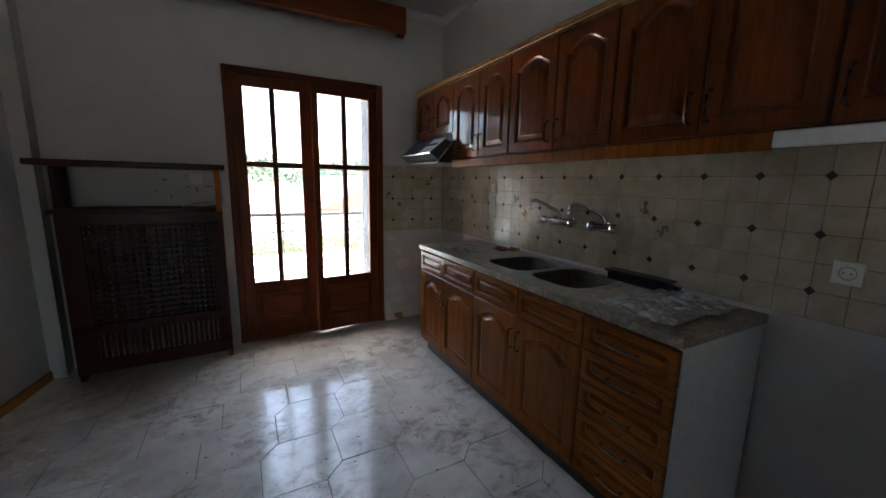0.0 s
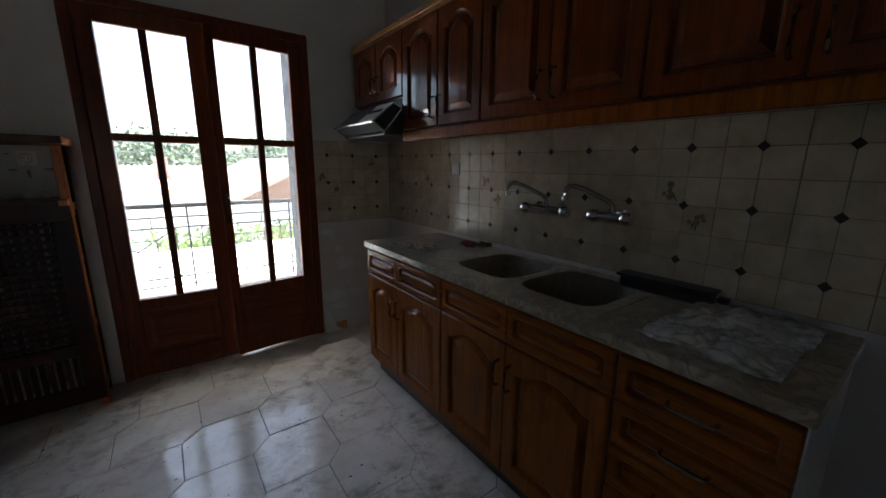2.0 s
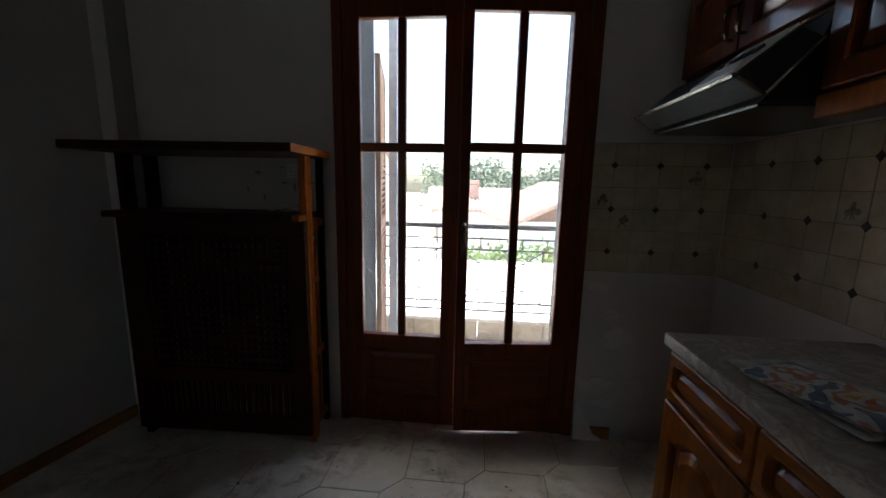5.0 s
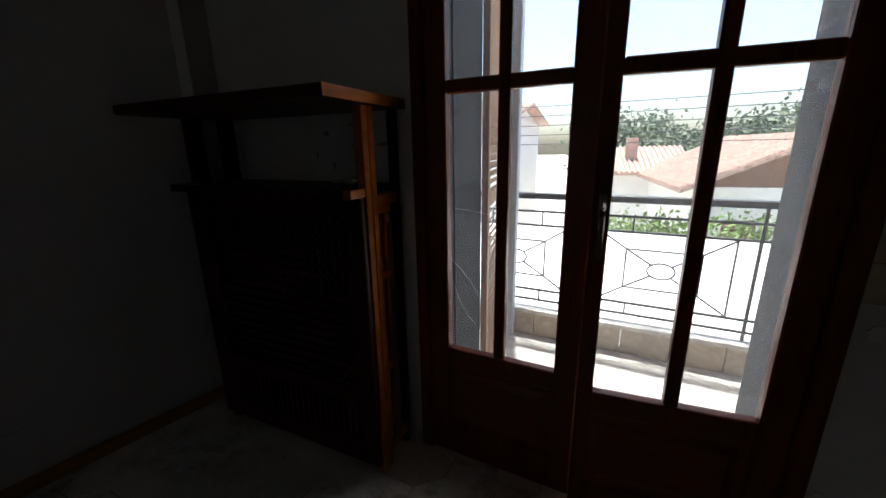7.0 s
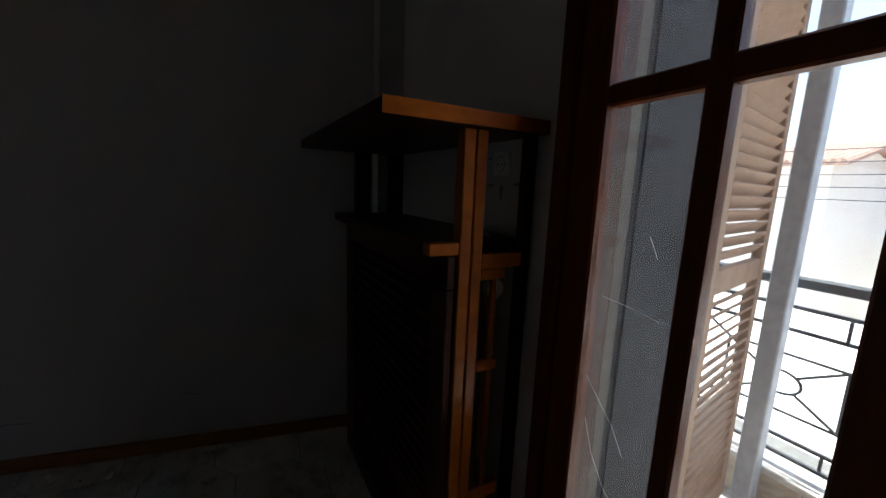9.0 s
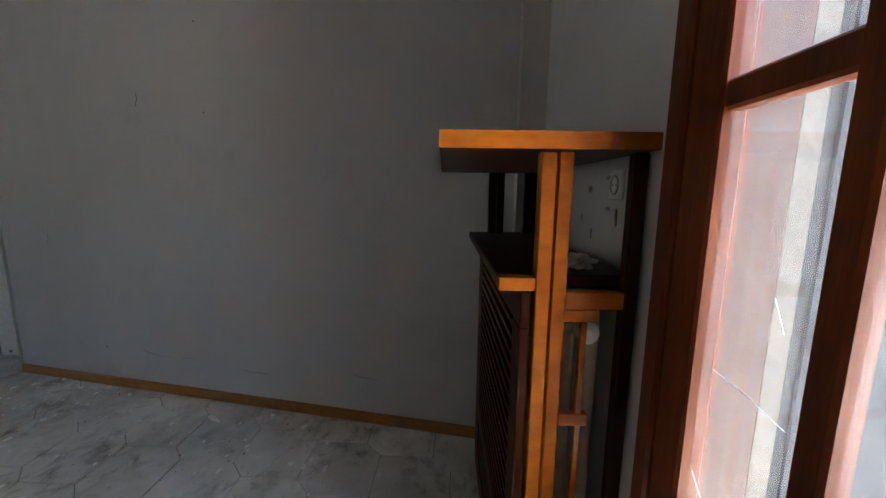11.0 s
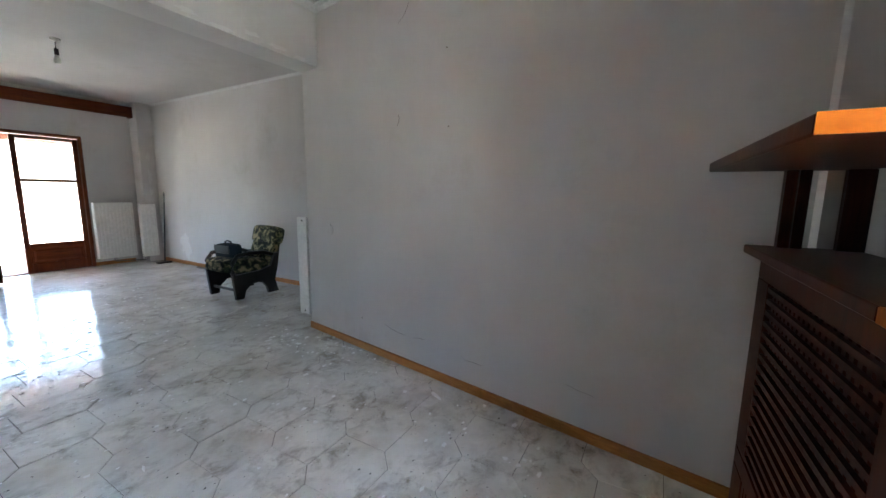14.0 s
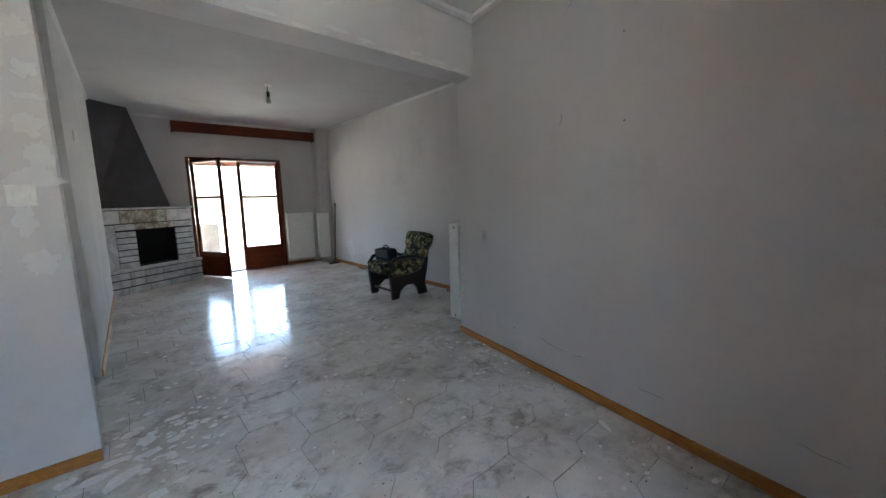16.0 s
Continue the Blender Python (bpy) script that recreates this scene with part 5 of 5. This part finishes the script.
t = thing("broom", pose(-2.48, -5.02, 0), "broom handle leaning in the corner by the pillar", "broom")
part("stick", tube(bmesh.new(), [(0.10, 0.06, 0.03), (-0.02, -0.02, 1.22)], 0.012, 8), M["iron"], t, "", True)
part("grip", tube(bmesh.new(), [(-0.0185, -0.019, 1.20), (-0.024, -0.023, 1.29)], 0.017, 8), M["black"], t, "", True)
part("head", boxes((0.0, 0.0, 0.0, 0.22, 0.10, 0.03), bevel=0.006), M["black"], t)


def debris():
    rnd = random.Random(21)
    bm = bmesh.new()
    spots = [(0.95, 0.05, 0.30, 0.30, 90), (0.5, -0.4, 0.7, 0.8, 60), (-1.25, 0.35, 0.35, 0.8, 120), (-0.5, 1.3, 0.9, 1.2, 60), (-0.6, -2.2, 1.5, 2.0, 300), (0.2, -0.9, 1.2, 1.4, 160), (1.05, -3.4, 0.2, 0.7, 30), (-0.75, 2.5, 0.3, 0.7, 20)]
    for cx, cy, sx, sy, n in spots:
        for _ in range(n):
            x, y = rnd.gauss(cx, sx * 0.6), rnd.gauss(cy, sy * 0.6)
            if not (-1.35 < x < 1.2 and -5.2 < y < 3.0) or (y > -0.03 and x < -1.43 + 0.1716 * y):
                continue
            r = rnd.choice((0.004, 0.006, 0.009, 0.014)) * (1.7 if cx > 0.9 and cy > -1 else 1.0)
            k = rnd.randint(4, 6)
            a0 = rnd.uniform(0, 6.28)
            lo, hi = [], []
            for i in range(k):
                a = a0 + 2 * math.pi * i / k
                q = r * rnd.uniform(0.6, 1.3)
                lo.append(bm.verts.new((x + q * 1.5 * math.cos(a), y + q * math.sin(a), 0.0003)))
                hi.append(bm.verts.new((x + q * 1.3 * math.cos(a), y + q * 0.85 * math.sin(a), 0.0015 + 0.3 * r * rnd.random())))
            for i in range(k):
                bm.faces.new((lo[i], lo[(i + 1) % k], hi[(i + 1) % k], hi[i]))
            bm.faces.new(hi)
    bmesh.ops.recalc_face_normals(bm, faces=bm.faces)
    solo("plaster_debris", bm, M["chip"], "scattered white plaster crumbs on the floor", "debris", kind="stuff")
    bm = bmesh.new()
    for _ in range(700):
        x, y = rnd.uniform(-1.3, 1.5), rnd.uniform(-4.5, 3.2)
        if y > -0.03 and x < -1.40 + 0.1716 * y:
            continue
        r = rnd.choice((0.003, 0.004, 0.006))
        a = rnd.uniform(0, 6.28)
        vs = [bm.verts.new((x + r * s * math.cos(a + i * 2.1), y + r * math.sin(a + i * 2.1), 0.0004)) for i, s in ((0, 2.2), (1, 1), (2, 1.4))]
        top = bm.verts.new((x, y, 0.002))
        for i in range(3):
            bm.faces.new((vs[i], vs[(i + 1) % 3], top))
    solo("dirt_crumbs", bm, M["soot"], "dark grit and leaf crumbs on the floor", "debris", kind="stuff")
    for n, (x, y, w, d, rz) in enumerate(((-0.987, 1.70, 0.075, 0.014, 62), (-0.924, 1.487, 0.016, 0.012, 10), (-1.38, 0.364, 0.03, 0.014, 40), (1.134, -0.156, 0.045, 0.04, 30), (1.055, -0.012, 0.075, 0.05, 70), (1.047, 0.129, 0.06, 0.032, 20), (1.039, -0.365, 0.035, 0.022, 10),
                                              (1.386, 0.143, 0.055, 0.04, 50), (1.174, 0.286, 0.11, 0.06, 35), (1.043, 0.542, 0.05, 0.035, 15), (1.20, 0.10, 0.08, 0.03, 5), (1.27, 0.20, 0.10, 0.035, 12), (0.565, 0.903, 0.022, 0.012, 60), (0.297, 0.82, 0.03, 0.006, 75), (0.95, 0.33, 0.05, 0.02, 140), (0.90, 0.06, 0.03, 0.02, 80))):
        rnd2 = random.Random(90 + n)
        k = 11
        ring = [(q * w * math.cos(2 * math.pi * i / k), q * d * math.sin(2 * math.pi * i / k)) for i in range(k) for q in (rnd2.uniform(0.62, 1.15),)]
        bm = bmesh.new()
        lo = [bm.verts.new((px, py, 0.0003)) for px, py in ring]
        hi = [bm.verts.new((px * 0.96, py * 0.96, 0.0022 + 0.004 * rnd2.random())) for px, py in ring]
        top = bm.verts.new((0, 0, 0.004))
        for i in range(k):
            bm.faces.new((lo[i], lo[(i + 1) % k], hi[(i + 1) % k], hi[i]))
            bm.faces.new((hi[i], hi[(i + 1) % k], top))
        bmesh.ops.recalc_face_normals(bm, faces=bm.faces)
        solo("plaster_flake", bm, M["chip"], "flat white flake of plaster on the floor", "plaster flake", "plaster flakes", m=pose(x, y, 0.0, 0, 0, rz))


debris()


def west_x(y):
    return WEST_A[0] + (WEST_A[1] - y) / (WEST_A[1] - WEST_B[1]) * (WEST_B[0] - WEST_A[0])


def scribble(pts, r, seed):
    """A thin wandering scratch drawn on the slanting west wall through (y, z) points."""
    rnd = random.Random(seed)
    way = []
    for (y0, z0), (y1, z1) in zip(pts, pts[1:]):
        for i in range(6):
            u = i / 6
            y, z = y0 + (y1 - y0) * u, z0 + (z1 - z0) * u + rnd.uniform(-0.003, 0.003)
            way.append((west_x(y) + 0.0006, y, z))
    way.append((west_x(pts[-1][0]) + 0.0006, *pts[-1]))
    bm = tube(bmesh.new(), way, [r * (0.35 + 0.65 * math.sin(math.pi * (i + 0.5) / len(way))) for i in range(len(way))], 5)
    solo("scratch_mark", bm, M["scuff"], "thin grey scratch on the painted wall", "scratch", "wall scratches")


for k, (pts, r) in enumerate((((((1.03, 0.285), (1.10, 0.262), (1.20, 0.250), (1.27, 0.248)), 0.0016)), ((((1.34, 0.245), (1.40, 0.262), (1.45, 0.262)), 0.0014)), ((((1.79, 0.232), (1.83, 0.215), (1.90, 0.222), (1.96, 0.214)), 0.0016)), ((((2.50, 0.285), (2.56, 0.272), (2.66, 0.268)), 0.0014)),
                              ((((1.20, 1.885), (1.207, 1.85), (1.188, 1.805)), 0.0028)), ((((1.20, 2.49), (1.26, 2.53), (1.31, 2.60)), 0.0016)))):
    scribble(pts, r, 300 + k)
for k, (y, z, w, h) in enumerate(((1.634, 2.237, 0.008, 0.006), (1.655, 1.758, 0.008, 0.005), (0.75, 0.27, 0.006, 0.008))):
    patch("scuff_mark", Matrix.Translation((west_x(y) + 0.0004, y, z)) @ pose(0, 0, 0, 0, 0, 80.3), (w, h), 330 + k, "small grey scuff on the painted wall", "scuff", 10, 0.0012)


# ---- balcony and beyond ----
BY = 4.75
structure("balcony_floor", boxes((-3.2, NORTH + 0.252, -0.20, 4.2, BY + 0.12, -0.03)), M["balcony"], "pale tiled balcony floor in the sun", "balcony")
# unseen overhang, put here to stop sun falling through the kitchen door
structure("shading_slab", boxes((-3.2, NORTH + 0.252, 3.05, 4.2, 4.32, 3.25)), M["render"], "unseen white slab added to keep the sun out of the kitchen", "balcony")
bx = -3.2
t = thing("balcony_kerb", pose(0, 0, 0), "low beige stone kerb under the balcony railing", "kerb", kind="structure")
part("coping", boxes((-3.2, BY - 0.03, 0.145, 4.2, BY + 0.13, 0.175), bevel=0.004), M["balcony"], t, "pale coping slab")
while bx < 4.1:
    part("kerb_stone", boxes((bx + 0.003, BY - 0.005, -0.03, bx + 0.277, BY + 0.10, 0.1445), bevel=0.003), M["kerb"], t)
    bx += 0.28


def railing():
    t = thing("balcony_railing", pose(0, BY + 0.05, 0), "grey iron balcony railing with square and ring panels", "railing")
    part("handrail", boxes((-3.1, -0.028, 0.945, 4.1, 0.028, 0.985), bevel=0.004), M["iron"], t)
    for z in (0.86, 0.765, 0.30, 0.225):
        part("rail", boxes((-3.1, -0.007, z - 0.007, 4.1, 0.007, z + 0.007)), M["iron"], t)
    x = -2.87
    while x < 4.0:
        part("upright", boxes((x - 0.008, -0.008, 0.175, x + 0.008, 0.008, 0.9445)), M["iron"], t)
        a, b, z0, z1 = x + 0.10, x + 0.80, 0.307, 0.758
        cx, cz = (a + b) / 2, (z0 + z1) / 2
        for z in (0.81, 0.262):
            for u in (0.25, 0.75):
                part("short_bar", boxes((a + u * (b - a) - 0.005, -0.005, z - 0.040, a + u * (b - a) + 0.005, 0.005, z + 0.040)), M["iron"], t)
        bm = bmesh.new()
        i0, i1, j0, j1 = cx - 0.20, cx + 0.20, cz - 0.125, cz + 0.125
        for p, q in (((a, z0), (a, z1)), ((b, z0), (b, z1)), ((a, z0), (i0, j0)), ((b, z0), (i1, j0)), ((a, z1), (i0, j1)), ((b, z1), (i1, j1)), ((i0, j0), (i1, j0)), ((i0, j1), (i1, j1)), ((i0, j0), (i0, j1)), ((i1, j0), (i1, j1)),
                     ((i0, j0), (cx - 0.055, cz - 0.035)), ((i1, j0), (cx + 0.055, cz - 0.035)), ((i0, j1), (cx - 0.055, cz + 0.035)), ((i1, j1), (cx + 0.055, cz + 0.035))):
            tube(bm, [(p[0], 0, p[1]), (q[0], 0, q[1])], 0.006, 6)
        tube(bm, [(cx + 0.075 * math.cos(2 * math.pi * k / 20), 0, cz + 0.05 * math.sin(2 * math.pi * k / 20)) for k in range(21)], 0.006, 6)
        part("ornament", bm, M["iron"], t, "diamond frame round a ring")
        x += 0.90


railing()


def shutter(m, label):
    t = thing("shutter", m, label, "shutter", "louvred shutters")
    w, h = 0.60, 2.12
    bm = boxes((0, 0, 0.02, 0.06, 0.035, h), (w - 0.06, 0, 0.02, w, 0.035, h), (0.0605, 0.002, 0.02, w - 0.0605, 0.033, 0.12), (0.0605, 0.002, h - 0.10, w - 0.0605, 0.033, h), (0.0605, 0.002, 1.0, w - 0.0605, 0.033, 1.08), bevel=0.003)
    part("frame", bm, M["shutter"], t)
    bm = boxes((-0.25, -0.004, -0.026, 0.25, 0.004, 0.026))
    bmesh.ops.rotate(bm, verts=bm.verts, cent=(0, 0, 0), matrix=Matrix.Rotation(radians(42), 3, "X"))
    bmesh.ops.scale(bm, verts=bm.verts, vec=((w - 0.12) / 0.5, 1, 1))
    me = as_mesh("louvre", bm, M["shutter"])
    for z0, z1 in ((0.14, 0.98), (1.10, h - 0.12)):
        k = int((z1 - z0) / 0.042)
        for i in range(k):
            shared("louvre", me, t, (w / 2, 0.0175, z0 + (i + 0.5) * (z1 - z0) / k))


shutter(pose(0.335, 4.06, -0.02, 0, 0, 101), "faded wooden louvred shutter folded open outside")
shutter(pose(1.51, 4.06, -0.02, 0, 0, 72), "faded wooden louvred shutter folded open outside")
solo("weather_strip", boxes((DX0 + 0.002, NORTH + 0.0795, 0.02, 0.2925, NORTH + 0.103, 2.15), bevel=0.001), M["white"], "white weather strip along the door reveal", "weather strip")
structure("reveal_stone", boxes((DX0 + 0.001, NORTH + 0.1905, -0.029, 0.2905, NORTH + 0.230, 2.2)), M["stone_strip"], "narrow beige stone edge of the door reveal", "reveal")
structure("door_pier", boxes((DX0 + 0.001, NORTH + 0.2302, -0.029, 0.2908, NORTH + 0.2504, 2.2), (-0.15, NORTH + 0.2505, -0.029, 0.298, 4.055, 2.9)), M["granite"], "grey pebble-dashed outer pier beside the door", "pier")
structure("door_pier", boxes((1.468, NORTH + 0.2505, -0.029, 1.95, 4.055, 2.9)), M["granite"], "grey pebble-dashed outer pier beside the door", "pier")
structure("door_lining", boxes((DX0 + 0.001, NORTH + 0.1032, 0.0, 0.290, NORTH + 0.190, 2.20), (1.476, NORTH + 0.0795, 0.0, DX1 - 0.001, NORTH + 0.250, 2.20)), M["lining"], "brown wooden lining of the door reveal", "door lining")
solo("balcony_post", boxes((0.24, 4.66, -0.03, 0.31, 4.72, 2.6), bevel=0.005), M["post"], "pale blue-grey painted metal balcony post", "post")
# living room balcony
structure("balcony_floor", boxes((-4.5, -7.2, -0.20, 3.2, FARY - 0.252, -0.03)), M["kerb"], "beige tiled balcony floor behind the living room", "balcony")
# unseen deep slab, added to cut the light reaching the living room
structure("shading_slab", boxes((-4.5, -8.4, 2.62, 3.2, FARY - 0.252, 2.80)), M["render"], "unseen white slab added to dim the skylight into the living room", "balcony")
structure("parapet", boxes((-0.62, -7.2, -0.029, 3.2, -7.05, 0.86)), M["kerb"], "beige rendered balcony parapet", "parapet")
structure("parapet_coping", boxes((-0.60, -7.23, 0.861, 3.2, -7.02, 0.90)), M["kerb"], "beige stone coping of the parapet", "parapet")
structure("parapet", boxes((-4.5, -7.2, -0.029, -0.95, -7.05, 0.22)), M["render"], "low white balcony kerb", "parapet")
t = thing("awning", pose(0, 0, 0), "rust-brown canvas awning let down over the rear balcony", "awning")
part("canvas", prism(bmesh.new(), [(FARY - 0.30, 2.60), (FARY - 0.30, 2.592), (-7.15, 2.272), (-7.15, 2.28)], "x", -3.4, 2.6), M["awning"], t)
part("valance", boxes((-3.4, -7.158, 2.17, 2.6, -7.152, 2.279)), M["awning"], t)
part("front_bar", tube(bmesh.new(), [(-3.4, -7.17, 2.285), (2.6, -7.17, 2.285)], 0.02, 8), M["iron"], t)
t = thing("balcony_railing", pose(-4.4, -7.12, 0), "plain grey iron railing of the rear balcony", "railing")
part("handrail", boxes((0, -0.02, 0.95, 3.45, 0.02, 0.98), bevel=0.003), M["iron"], t)
for k in range(12):
    part("baluster", boxes((0.1 + k * 0.29, -0.007, 0.22, 0.114 + k * 0.29, 0.007, 0.9495)), M["iron"], t)

structure("ground", boxes((-300, -300, -5.0, 300, 300, -4.8)), M["ground"], "dry pale ground around the houses", "ground")


def house(m, w, d, h, rise, label, wall="render", gable="brown", windows=(-0.28, 0.05, 0.33)):
    t = thing("house", m, label, "house")
    part("wall", boxes((-w / 2, -d / 2, 0, w / 2, d / 2, h)), M[wall], t)
    part("gable", prism(bmesh.new(), [(-w / 2 + 0.2, h + 0.002), (w / 2 - 0.2, h + 0.002), (0, h + rise - 0.12)], "y", -d / 2 + 0.05, d / 2 - 0.05), M[gable], t, "brown boarded gable")
    e = 0.6
    for s in (-1, 1):
        roof = part("roof", prism(bmesh.new(), [(s * (w / 2 + e), h - 0.18 * 1), (s * (w / 2 + e), h - 0.02), (0, h + rise + 0.14), (0, h + rise)], "y", -d / 2 - e, d / 2 + e), M["roof"], t, "red clay tile roof")
        n = int((d + 2 * e) / 0.28)
        for k in range(n):
            y = -d / 2 - e + (k + 0.5) * (d + 2 * e) / n
            part("tile_row", tube(bmesh.new(), [(s * (w / 2 + e + 0.03), y, h), (s * 0.03, y, h + rise + 0.16)], 0.085, 6), M["roof"], roof)
    for x in (w * u for u in windows):
        wi = part("window", boxes((x - 0.55, -d / 2 - 0.03, h * 0.45, x + 0.55, -d / 2 - 0.002, h * 0.45 + 1.25), bevel=0.01), M["brown"], t, "brown shuttered window")
        part("sill", boxes((x - 0.62, -d / 2 - 0.12, h * 0.45 - 0.07, x + 0.62, -d / 2 - 0.002, h * 0.45 - 0.005)), M["render"], wi)
    part("chimney", boxes((w * 0.22, -0.3, h + rise * 0.3, w * 0.22 + 0.6, 0.3, h + rise + 0.7), bevel=0.02), M["roof"], t, "brick chimney")
    return t


house(pose(6.0, 24.0, -4.8, 0, 0, 10), 7.5, 8.0, 4.5, 1.75, "white house with a red tile gable roof")
house(pose(-10.8, 27.6, -4.8, 0, 0, 90), 8.0, 10.0, 7.7, 0.9, "tall white house with red tiled eaves", gable="render", windows=())
house(pose(0.3, 30.0, -4.8, 0, 0, -80), 6.0, 5.0, 4.6, 1.2, "white house with a low clay tile roof")
# made-up pale sheet, sunlit so the distant ground glares white
structure("yard", boxes((-200, 5.2, -4.79, 200, 290, -4.77)), M["render"], "pale sheet added so the ground between the houses shows white", "yard")


def tree(m, h, r, seed, mat, label, leaves=900, size=0.30):
    rnd = random.Random(seed)
    t = thing("tree", m, label, "tree", "trees behind the houses")
    bm = bmesh.new()
    tube(bm, [(0, 0, 0), (0.08, 0.03, h * 0.25), (-0.05, 0.05, h * 0.5), (0.05, 0, h * 0.8)], [0.22, 0.18, 0.13, 0.05], 8)
    tips = []
    for k in range(9):
        a = rnd.uniform(0, 6.28)
        z = rnd.uniform(0.35, 0.75) * h
        e = Vector((r * 0.75 * math.cos(a), r * 0.75 * math.sin(a), z + rnd.uniform(0.1, 0.3) * h))
        tube(bm, [(0, 0, z), tuple(e * 0.5 + Vector((0, 0, z * 0.55))), tuple(e)], [0.08, 0.05, 0.02], 5)
        tips.append(e)
    part("trunk", bm, M["bark"], t)
    bm = bmesh.new()
    centres = tips + [Vector((rnd.uniform(-r, r) * 0.6, rnd.uniform(-r, r) * 0.6, rnd.uniform(0.5, 1.0) * h)) for _ in range(16)]
    for k in range(leaves):
        c = rnd.choice(centres)
        p = c + Vector((rnd.gauss(0, 1), rnd.gauss(0, 1), rnd.gauss(0, 0.8))) * r * 0.24
        u = Vector((rnd.gauss(0, 1), rnd.gauss(0, 1), rnd.gauss(0, 1))).normalized()
        v = u.cross(Vector((rnd.gauss(0, 1), rnd.gauss(0, 1), rnd.gauss(0, 1)))).normalized()
        s = size * rnd.uniform(0.5, 1.2)
        bm.faces.new([bm.verts.new(p + q) for q in (u * s, v * s * 0.5, -u * s, -v * s * 0.5)])
    part("crown", bm, M[mat], t, "uneven leafy crown")


for k in range(11):
    tree(pose(-1.5 + k * 2.6, 38 + 3 * math.sin(k * 2.1), -4.8), 7.4 + 0.9 * math.sin(k * 1.7), 3.0, 100 + k, "leaf", "broad dark green tree behind the houses", 2800, 0.24)
# made-up block; its sunlit top gives the white glare below the railing
structure("white_out_block", boxes((-18, 8.0, -4.769, 26, 15.0, -1.35)), M["render"], "pale block added so the view below the railing shows white", "roof")
for k in range(5):
    tree(pose(0.5 + k * 1.3, 17.5 + 0.5 * math.sin(k * 3), -4.8), 3.55, 1.0, 200 + k, "leaf2", "small bright green garden tree", 700, 0.12)
t = thing("power_line", pose(0, 15.5, -4.8), "overhead power cables strung between two poles", "power line")
for x in (-24, 24):
    part("pole", tube(bmesh.new(), [(x, 0, 0), (x, 0, 8.6)], [0.14, 0.10], 10), M["bark"], t)
for k in range(5):
    z = 6.15 + k * 0.3
    part("cable", tube(bmesh.new(), [(-24 + 48 * i / 16, 0, z + 0.006 * (i - 8) ** 2) for i in range(17)], 0.012, 5), M["iron"], t)


# ---- floor tiles ----
L, C = 0.3585, 0.090
hexa = [(0, 0), (L - C, 0), (L, C), (L, L), (C, L), (0, L - C)]
cx0, cy0 = L / 2, L / 2


def shrink(pts, d):
    out = []
    n = len(pts)
    for i in range(n):
        a, b, c = Vector(pts[i - 1]), Vector(pts[i]), Vector(pts[(i + 1) % n])
        e1, e2 = (b - a).normalized(), (c - b).normalized()
        n1, n2 = Vector((-e1.y, e1.x)), Vector((-e2.y, e2.x))
        k = (n1 + n2).normalized()
        out.append(tuple(b + k * d / max(0.3, k.dot(n1))))
    return out


bm = bmesh.new()
rings = []
for pts, z in ((shrink(hexa, 0.0014), -0.0039), (shrink(hexa, 0.0014), -0.0010), (shrink(hexa, 0.0030), 0.0)):
    rings.append([bm.verts.new((x, y, z)) for x, y in pts])
for a, b in zip(rings, rings[1:]):
    for i in range(6):
        bm.faces.new((a[i], a[(i + 1) % 6], b[(i + 1) % 6], b[i]))
bm.faces.new(rings[-1])
TILE_F = as_mesh("floor_tile", bm, M["floor"])
floor_ob = bpy.data.objects["floor"]
tiles = []
for i in range(-40, 40):
    for j in range(-40, 40):
        x, y = 0.420 + i * L + j * C, 2.013 + i * C + j * L
        mx, my = x + L / 2, y + L / 2
        if not (-2.62 < mx < 2.30 and FARY - 0.15 < my < NORTH + 0.16):
            continue
        if my > 0.1 and mx < -1.62 + 0.1716 * my:
            continue
        if mx > LEAST + 0.2 and my < -1.5:
            continue
        tiles.append((abs(mx - 0.4) + abs(my - 1.5), x, y))
tiles.sort()
for k, (_, x, y) in enumerate(tiles):
    if k < 300:
        ob = shared("floor_tile", TILE_F, floor_ob, (x, y, 0.0))
        ob.rotation_euler = (radians(random.uniform(-0.35, 0.35)), radians(random.uniform(-0.35, 0.35)), 0)
if len(tiles) > 300:
    bm = bmesh.new()
    for _, x, y in tiles[300:]:
        u, w = random.uniform(-0.009, 0.009), random.uniform(-0.009, 0.009)
        rings = [[bm.verts.new((px + x, py + y, z + u * (px - L / 2) + w * (py - L / 2))) for px, py in pts] for pts, z in ((shrink(hexa, 0.0014), -0.0039), (shrink(hexa, 0.0014), -0.0010), (shrink(hexa, 0.0030), 0.0))]
        for a, b in zip(rings, rings[1:]):
            for i in range(6):
                bm.faces.new((a[i], a[(i + 1) % 6], b[(i + 1) % 6], b[i]))
        bm.faces.new(rings[-1])
    p = part("far_floor_tiles", bm, M["floor"], floor_ob)
    p["kind"] = "stuff"
